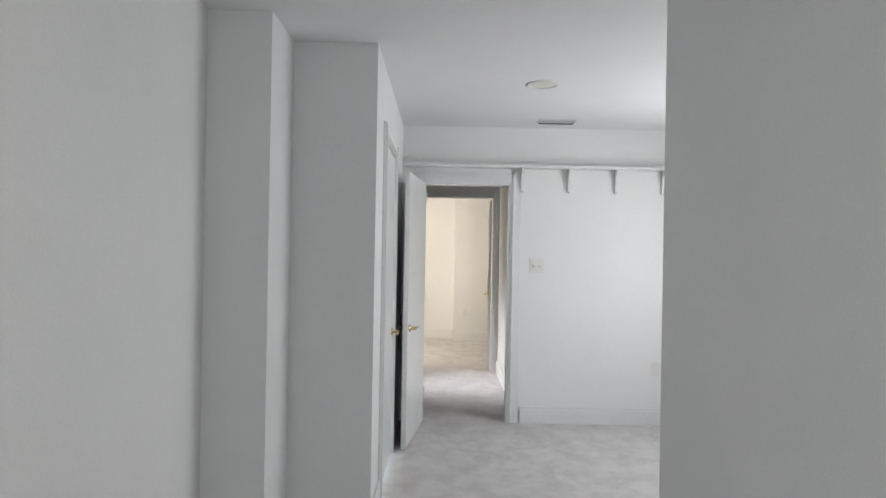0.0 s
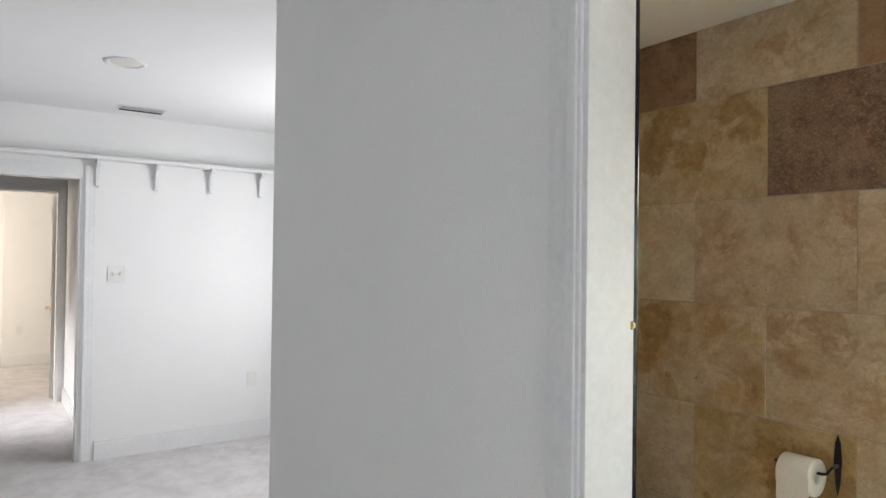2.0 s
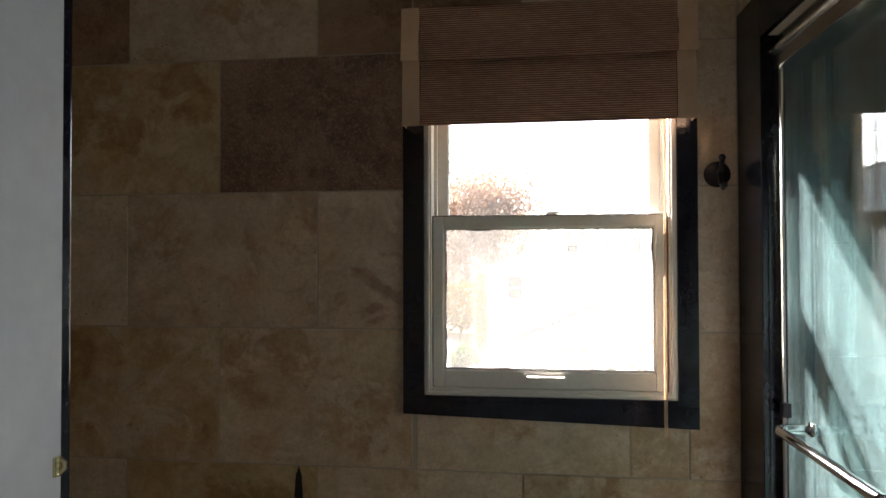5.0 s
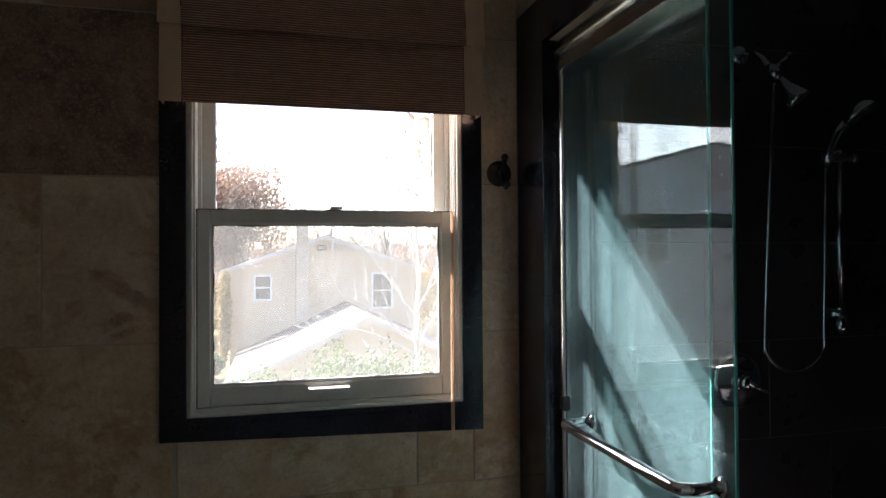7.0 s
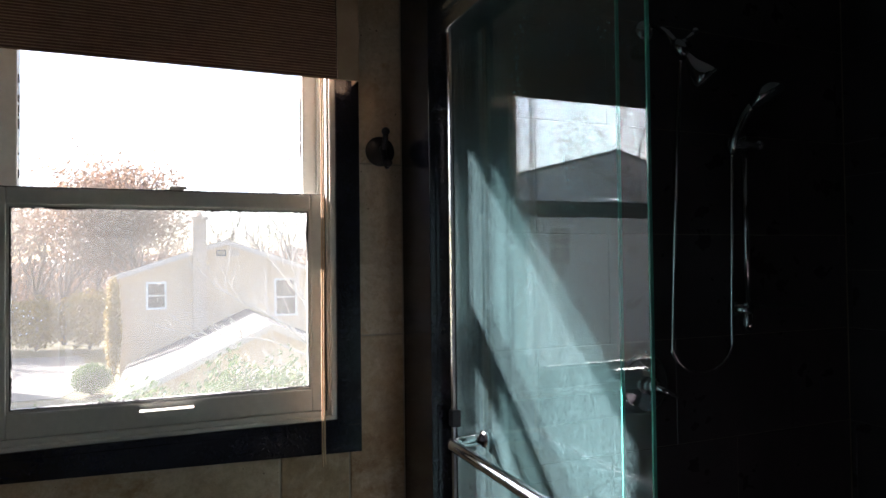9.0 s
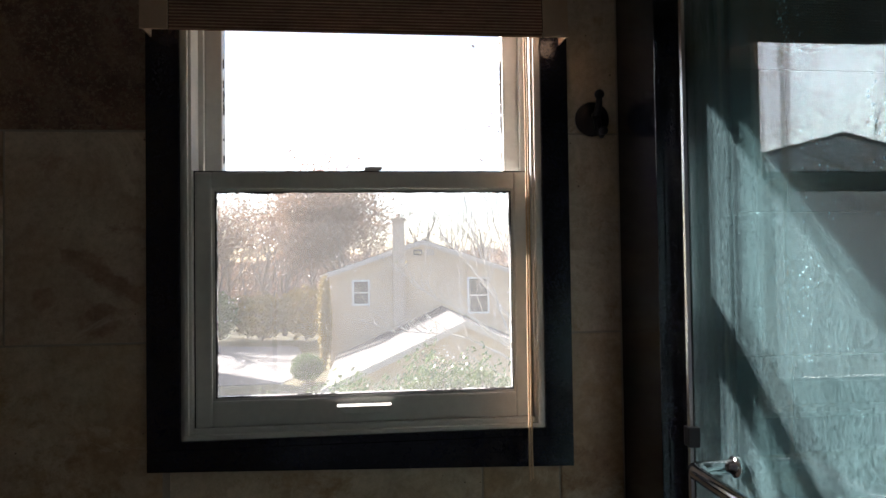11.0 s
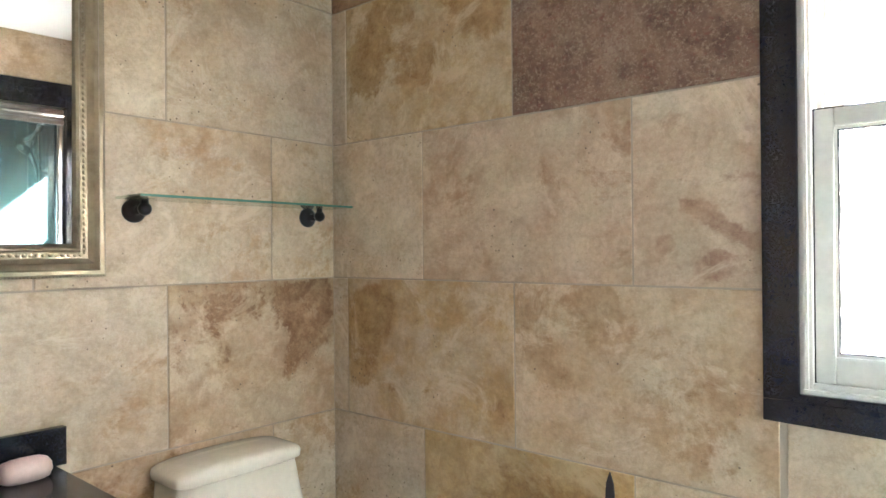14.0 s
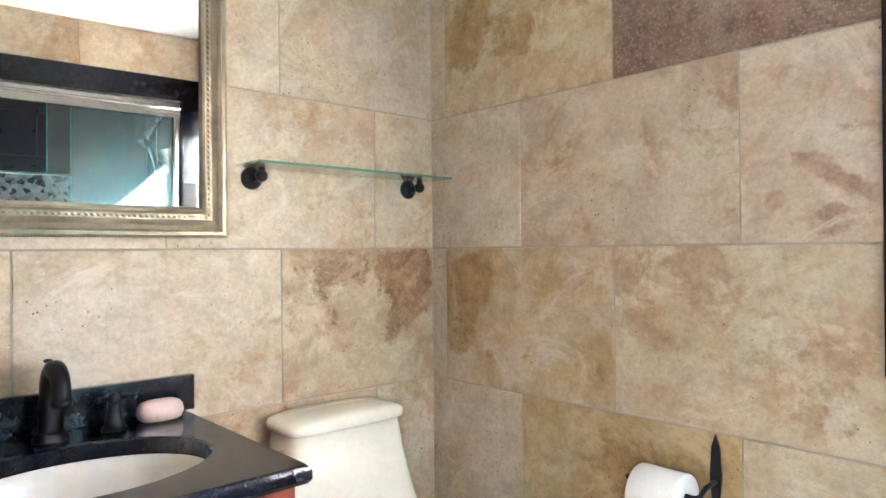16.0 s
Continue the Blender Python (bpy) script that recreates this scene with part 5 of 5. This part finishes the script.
def leaves_mesh(rng, centres, per, reach, size):
    verts, faces = [], []
    for c in centres:
        for _ in range(per):
            p = c + Vector((rng.gauss(0, reach), rng.gauss(0, reach), rng.gauss(0, reach * 0.8)))
            u = Vector((rng.gauss(0, 1), rng.gauss(0, 1), rng.gauss(0, 0.7))).normalized()
            v = u.orthogonal().normalized()
            w = u.cross(v)
            s, b = size * rng.uniform(0.6, 1.3), len(verts)
            verts += [tuple(p - v * s), tuple(p + w * s * 0.45 + u * s * 0.12), tuple(p + v * s), tuple(p - w * s * 0.45 + u * s * 0.12)]
            faces.append((b, b + 1, b + 2, b + 3))
    return verts, faces


def data_part(name, made, material, parent, label=""):
    me = bpy.data.meshes.new(name)
    me.from_pydata(made[0], [], made[1])
    me.materials.append(material)
    ob = new(name, me)
    ob.parent = parent
    if label:
        ob["label"] = label
    return ob


def tree(seed, label, at, height, r, depth, bark, leaf=None, per=0, reach=0.5, size=0.1, spread=0.75, bend=0.16, group="", first=0.32, lean=(0, 0, 1), crown_label=""):
    rng = random.Random(seed)
    t = thing("tree", label, "tree", group, at)
    out, tips = [], []
    trunk_top = height * first
    pts = [Vector((rng.gauss(0, 0.03), rng.gauss(0, 0.03), 0)) * k + Vector(lean) * (trunk_top * k / 4) for k in range(5)]
    out.append((pts, [r * (1 - 0.08 * k) for k in range(5)], 8))
    data_part("trunk", limbs_mesh(out), bark, t)
    boughs = []
    for k in range(5):
        a = k * 2.4 + rng.random()
        way = Vector((math.cos(a) * 0.6, math.sin(a) * 0.6, 1.0 if k else 2.0)).normalized()
        limb(rng, boughs, pts[-1] - Vector((0, 0, trunk_top * 0.06 * k)), way, height * 0.34, r * 0.55, depth, tips, spread, bend, 5)
    data_part("branches", limbs_mesh(boughs), bark, t)
    if leaf:
        data_part("crown", leaves_mesh(rng, tips, per, reach, size), leaf, t, crown_label)
    return t


rust = tree(3, "tall tree in thinning rust-brown autumn leaf", (-0.5, 44.0, GZ), 10.5, 0.22, 3, M_BARK, M_RUSTLEAF, 17, 0.62, 0.15, group="woodland trees")
bare = tree(8, "tall bare grey-brown winter tree", (9.5, 48.0, GZ), 11.5, 0.22, 4, M_TWIG, None, spread=0.85, group="woodland trees")
thin = tree(21, "slim tree with sparse tan leaves", (-9.0, 46.0, GZ), 9.0, 0.18, 3, M_TWIG, M_RUSTLEAF, 2, 0.6, 0.11, group="woodland trees")
rngw = random.Random(5)
for i, (x, y, kind, s) in enumerate(((-4.6, 45.5, rust, 0.86), (2.2, 47, thin, 0.8), (-12.5, 45, rust, 0.8), (-7.0, 52, thin, 1.15), (-14.5, 49, thin, 1.1), (-20, 47, thin, 1.1), (-3.5, 55, bare, 1.0),
                                     (-17.5, 56, bare, 1.05), (-26, 52, bare, 1.0), (5.5, 50, bare, 1.02), (13.5, 47, bare, 0.9), (17.5, 52, bare, 1.0), (-33, 55, thin, 1.2), (22, 55, thin, 1.1), (-11, 58, thin, 1.15), (9, 60, bare, 0.9), (0.5, 60, thin, 1.3),
                                     # first four here are unseen trees, added to block sky light from the north-east
                                     (12, 12, rust, 1.05), (9.5, 18, thin, 1.2), (16, 6, rust, 1.1), (15, 19, rust, 1.1), (-24, 34, bare, 1.0), (-29, 30, rust, 0.9), (-19, 40, bare, 1.1), (-12, 42, bare, 1.15))):
    c = copy_thing(kind, pose(x, y, GZ, 0, 0, rngw.uniform(0, 360)))
    c.scale = (s, s, s)


def young_tree(seed, at):
    """A slim leafless tree: one stem that forks low, two long limbs reaching out, and fine upright twigs."""
    rng = random.Random(seed)
    t = thing("tree", "young leafless tree with pale branching limbs", "tree", "", at)
    base = Vector((0, 0, 0))
    fork = Vector((-0.03, 0.0, 2.75))
    stem = [base, Vector((0.02, 0.02, 1.0)), Vector((-0.03, 0.0, 2.0)), fork, Vector((-0.05, 0.02, 3.5)), Vector((0.02, 0.03, 4.3)), Vector((-0.05, 0.0, 5.3)), Vector((-0.1, 0.05, 6.6))]
    data_part("trunk", limbs_mesh([(stem, [0.11, 0.10, 0.09, 0.08, 0.065, 0.05, 0.034, 0.014], 8)]), M_PALEBARK, t)
    out = []
    mains = [(fork, Vector((-2.45, -0.3, 4.35)), 0.038, 0.10), (fork - Vector((0, 0, 0.25)), Vector((-2.9, 0.2, 3.2)), 0.026, 0.28), (stem[4], Vector((-1.6, 0.4, 5.4)), 0.026, 0.12),
             (stem[4], Vector((0.95, -0.2, 5.6)), 0.03, 0.1), (stem[5], Vector((-0.75, 0.1, 6.6)), 0.022, 0.1), (stem[5], Vector((0.6, 0.3, 6.9)), 0.02, 0.05), (fork, Vector((1.5, 0.5, 4.6)), 0.03, 0.15),
             (stem[3], Vector((-1.2, -0.5, 5.9)), 0.024, 0.1), (stem[6], Vector((0.35, -0.2, 7.3)), 0.014, 0.0), (stem[2], Vector((-1.5, -0.2, 2.2)), 0.016, 0.3)]
    for a, b, r, sag in mains:
        pts = []
        for k in range(9):
            u = k / 8
            pts.append(a.lerp(b, u) + Vector((rng.gauss(0, 0.03), rng.gauss(0, 0.03), sag * math.sin(u * math.pi) + rng.gauss(0, 0.02))))
        out.append((pts, [r * 1.15 * (1 - 0.75 * k / 8) for k in range(9)], 5))
        way = (b - a).normalized()
        for k in range(2, 9):
            for _ in range(2):
                d = (way + Vector((rng.gauss(0, 0.5), rng.gauss(0, 0.5), rng.uniform(0.1, 0.9)))).normalized()
                limb(rng, out, pts[k], d, rng.uniform(0.45, 1.0), r * 0.3 + 0.006, 1, [], 0.6, 0.12, 4)
    data_part("branches", limbs_mesh(out), M_PALEBARK, t)
    tips = [p[-1] for p, _, n in out if n == 4]
    data_part("last_leaves", leaves_mesh(rng, rng.sample(tips, 26), 1, 0.05, 0.05), M_YELLOWLEAF, t, "a few yellow leaves left")
    return t


young_tree(14, (4.97, 14.2, GZ))
side = tree(33, "bare spreading tree with a few red leaves", (-13.5, 15.5, GZ), 11.5, 0.2, 4, M_BARK, M_RUSTLEAF, 1, 0.35, 0.07, 0.75)


def bush(seed, name, label, at, rx, ry, h, leaf, count, size, category="shrub", ragged=0.18):
    rng = random.Random(seed)
    b = thing(name, label, category, "", at)
    out, centres = [], []
    for k in range(14):
        a, t_ = rng.uniform(0, 6.28), rng.uniform(0.2, 0.9)
        top_ = Vector((math.cos(a) * rx * t_, math.sin(a) * ry * t_, h * rng.uniform(0.6, 0.98)))
        out.append(([Vector((0, 0, 0)), top_ * 0.5 + Vector((0, 0, 0.1 * h)), top_], [0.035, 0.02, 0.008], 5))
    data_part("stems", limbs_mesh(out), M_TWIG, b)
    for _ in range(count):
        v = Vector((rng.gauss(0, 1), rng.gauss(0, 1), rng.gauss(0, 1))).normalized() * rng.uniform(0.45, 1.0) ** 0.5
        lump = 1 + ragged * math.sin(v.x * 7 + seed) * math.cos(v.y * 6 - seed) + rng.gauss(0, ragged * 0.4)
        centres.append(Vector((v.x * rx * lump, v.y * ry * lump, h * 0.55 + v.z * h * 0.45 * lump)))
    data_part("foliage", leaves_mesh(rng, centres, 3, 0.07, size), leaf, b)
    return b


for i, (x, y, rx, ry, top_) in enumerate(((0.0, 9.0, 0.9, 0.7, -0.78), (1.2, 9.2, 0.62, 0.6, -0.42), (2.55, 9.5, 0.65, 0.6, -0.14), (3.3, 9.7, 0.62, 0.6, -0.26), (4.05, 9.9, 0.7, 0.6, -0.5), (-1.5, 9.3, 0.9, 0.7, -0.95), (1.9, 9.9, 0.6, 0.5, -0.66))):
    bush(40 + i, "shrub", "glossy broadleaf evergreen shrub below the window", (x, y, GZ), rx, ry, top_ - GZ, M_GREENLEAF, 3200, 0.042, "shrub", 0.24)
bush(61, "tall_shrub", "narrow tan shrub against the house corner", (-0.62, 29.3, GZ), 0.24, 0.24, 4.3, M_YELLOWLEAF, 1500, 0.07)
bush(60, "clipped_bush", "round clipped dark green bush by the drive", (-1.15, 26.6, GZ), 0.62, 0.62, 1.15, M_GREENLEAF, 2600, 0.05, "shrub", 0.02)
for i, (x, y, rx, h, lf) in enumerate(((-2.8, 42.0, 1.6, 3.4, M_YELLOWLEAF), (-5.6, 42.5, 1.8, 3.0, M_YELLOWLEAF), (-8.8, 42.0, 2.0, 3.2, M_GREENLEAF), (-12.5, 43.5, 2.2, 3.0, M_GREENLEAF), (-17, 43.5, 2.4, 3.4, M_GREENLEAF), (10.5, 41.0, 1.8, 4.2, M_YELLOWLEAF), (-15.6, 17.8, 1.5, 3.8, M_RUSTLEAF))):
    bush(70 + i, "shrub", "ragged shrub at the wood's edge in autumn colour" if lf is not M_GREENLEAF else "dark evergreen shrub at the wood's edge", (x, y, GZ), rx, rx, h, lf, 1800, 0.11)
rngf = random.Random(9)
verts, faces = limbs_mesh([([Vector((x, y, GZ)), Vector((x + rngf.gauss(0, 0.4), y, GZ + h * 0.5)), Vector((x + rngf.gauss(0, 0.8), y, GZ + h))], [0.13, 0.09, 0.02], 5)
                           for x, y, h in ((rngf.uniform(-60, 50), rngf.uniform(62, 85), rngf.uniform(6, 10)) for _ in range(420))])
spots = []
for _ in range(16000):
    x = rngf.uniform(-60, 50)
    top_ = 9.0 if x < -4 else 6.2
    spots.append(Vector((x, rngf.uniform(62, 88), GZ + top_ * rngf.random() ** 1.3)))
v2, f2 = leaves_mesh(rngf, spots, 6, 0.8, 0.17)
rngh = random.Random(4)
hill = [(-120, GZ - 0.2)] + [(x, 2.9 + 1.1 * math.sin(x * 0.045) + rngh.uniform(-0.5, 0.5)) for x in range(-120, 121, 3)] + [(120, GZ - 0.2)]
setting(part("backdrop", prism(hill, 96, 98, "Y"), M_TWIG), "distant brown wooded rise", "backdrop")
woods = new("far_woods", None)
tagged(woods, "far brown autumn woodland behind the houses", "woods", kind="stuff")
data_part("far_trunks", (verts, faces), M_TWIG, woods)
data_part("far_twigs", (v2, f2), M_RUSTLEAF, woods)

# ---- wall and floor tiles ----
TILE_MESH = {}


def tile_mesh(w, h, th, mat, chamfer=0.0014):
    key = (round(w, 3), round(h, 3), th, mat.name)
    if key not in TILE_MESH:
        a, b, c = w / 2, h / 2, chamfer
        rings = [[(-a, -b, 0), (a, -b, 0), (a, b, 0), (-a, b, 0)], [(-a, -b, th - c), (a, -b, th - c), (a, b, th - c), (-a, b, th - c)],
                 [(-a + c, -b + c, th), (a - c, -b + c, th), (a - c, b - c, th), (-a + c, b - c, th)]]
        verts = [v for r in rings for v in r]
        faces = [(4 * r + k, 4 * r + (k + 1) % 4, 4 * r + 4 + (k + 1) % 4, 4 * r + 4 + k) for r in (0, 1) for k in range(4)] + [(8, 9, 10, 11)]
        me = bpy.data.meshes.new("tile")
        me.from_pydata(verts, [], faces)
        me.materials.append(mat)
        TILE_MESH[key] = me
    return TILE_MESH[key]


def lay_tile(parent, place, u0, u1, v0, v1, mat, th=0.012, gap=0.004, rng=random.Random(2)):
    """One tile: place turns (u, v) on the wall into a pose with z out of the wall."""
    if u1 - u0 < 0.015 or v1 - v0 < 0.015:
        return
    ob = new("tile", tile_mesh(u1 - u0 - gap, v1 - v0 - gap, th, mat))
    ob.matrix_basis = place((u0 + u1) / 2, (v0 + v1) / 2) @ pose(0, 0, rng.uniform(-0.0006, 0.0004), rng.gauss(0, 0.06), rng.gauss(0, 0.06), 0)
    ob.parent = parent


def cut(u0, u1, v0, v1, hole):
    if not hole or u1 <= hole[0] or u0 >= hole[1] or v1 <= hole[2] or v0 >= hole[3]:
        return [(u0, u1, v0, v1)]
    h0, h1, k0, k1 = hole
    out = [(u0, h0, v0, v1)] if u0 < h0 else []
    out += [(h1, u1, v0, v1)] if u1 > h1 else []
    a, b = max(u0, h0), min(u1, h1)
    out += [(a, b, v0, k0)] if v0 < k0 else []
    out += [(a, b, k1, v1)] if v1 > k1 else []
    return out


def tile_rows(parent, place, lo, hi, rows, length, starts, pick, hole=None, th=0.012, gap=0.004):
    for r, (v0, v1) in enumerate(zip(rows, rows[1:])):
        u, k = starts[r % len(starts)] - length, 0
        while u < hi:
            for a, b, c, d in cut(max(lo, u), min(hi, u + length), v0, v1, hole):
                lay_tile(parent, place, a, b, c, d, pick(r, k), th, gap)
            u, k = u + length, k + 1


ROWS = [0.0, 0.05, 0.46, 0.87, 1.28, 1.69, 2.10, BCEIL]
north_place = lambda u, v: Matrix.Translation((u, 0.012, v)) @ pose(0, 0, 0, 90, 0, 0)
west_place = lambda u, v: Matrix.Translation((-0.012, u, v)) @ pose(0, 0, 0, 90, 0, 90)
east_place = lambda u, v: Matrix.Translation((3.75, u, v)) @ pose(0, 0, 0, 90, 0, -90)
side_place = lambda u, v: Matrix.Translation((2.20, u, v)) @ pose(0, 0, 0, 90, 0, -90)
south_place = lambda u, v: Matrix.Translation((u, -1.465, v)) @ pose(0, 0, 0, 90, 0, 180)
floor_place = lambda u, v: Matrix.Translation((u, v, -0.012))
SPECIAL = {(5, 2): M_TRAVBROWN, (6, 0): M_TRAVBROWN2, (6, 2): M_TRAVBROWN2, (5, 1): M_TOPROW, (3, 1): M_CORNER_N, (2, 1): M_OCHRE, (4, 1): M_VEINED, (4, 2): M_STREAK, (3, 2): M_VEINED2, (3, 4): M_TRAVSTAIN, (2, 3): M_TRAVSTAIN}
tile_rows(wall_north, north_place, -0.008, 2.186, ROWS, 0.61, (0.37, 0.06, 0.37, 0.06, 0.37, 0.06, 0.37), lambda r, k: SPECIAL.get((r, k), M_TRAV), (1.27, 2.05, 1.06, 2.14))
WSPECIAL = {(3, 2): M_CORNER_W, (3, 1): M_TRAV, (2, 2): M_TRAVSTAIN}
tile_rows(wall_west, west_place, -1.465, -0.001, ROWS, 0.61, (-1.45, -1.151, -1.45, -1.151, -1.45, -1.151, -1.45), lambda r, k: WSPECIAL.get((r, k), M_TRAV))
tile_rows(wall_shower, side_place, -1.465, -0.001, [2.16, BCEIL], 0.61, (-1.3,), lambda r, k: (M_TRAV, M_TRAVSTAIN)[k % 2])
tile_rows(wall_south, south_place, 0.0, DOOR_L - 0.03, ROWS, 0.61, (0.37, 0.06), lambda r, k: M_TRAV, th=0.010)
tile_rows(wall_north, north_place, 2.335, 3.74, [0.0, 0.305, 0.61, 0.915, 1.22, 1.525, 1.83, 2.135, BCEIL], 0.46, (2.33, 2.56), lambda r, k: M_SLATE, None, 0.011, 0.0007)
tile_rows(wall_east, east_place, -1.42, -0.002, [0.0, 0.305, 0.61, 0.915, 1.22, 1.41], 0.46, (-1.4, -1.17), lambda r, k: M_SLATE, None, 0.011, 0.0007)
tile_rows(wall_east, east_place, -1.42, -0.002, [1.72, 1.83, 2.135, BCEIL], 0.46, (-1.4, -1.17), lambda r, k: M_SLATE, None, 0.011, 0.0007)
tile_rows(wall_east, east_place, -0.495, -0.002, [1.41, 1.72], 0.46, (-0.4,), lambda r, k: M_SLATE, None, 0.011, 0.0007)
tile_rows(floor_bath, floor_place, 0.0, 2.17, [-1.465, -1.0, -0.59, -0.18, 0.0], 0.41, (0.2,), lambda r, k: M_TRAV)
tile_rows(wall_south, south_place, 2.34, 3.74, [0.0, 0.305, 0.61, 0.915, 1.22, 1.525, 1.83, 2.135, BCEIL], 0.46, (2.33, 2.56), lambda r, k: M_SLATE, None, 0.011, 0.0007)
tile_rows(wall_south, south_place, DOOR_R + 0.03, 2.186, ROWS, 0.61, (2.3,), lambda r, k: M_TRAV, th=0.010)
tile_rows(wall_south, south_place, DOOR_L - 0.03, DOOR_R + 0.03, [DOOR_T + 0.02, BCEIL], 0.61, (1.6,), lambda r, k: M_TRAV, th=0.010)
tile_rows(floor_bath, floor_place, 2.345, 3.74, [-1.42, -1.12, -0.82, -0.52, -0.22, 0.0], 0.3, (2.5,), lambda r, k: M_SLATE, None, 0.011, 0.0007)
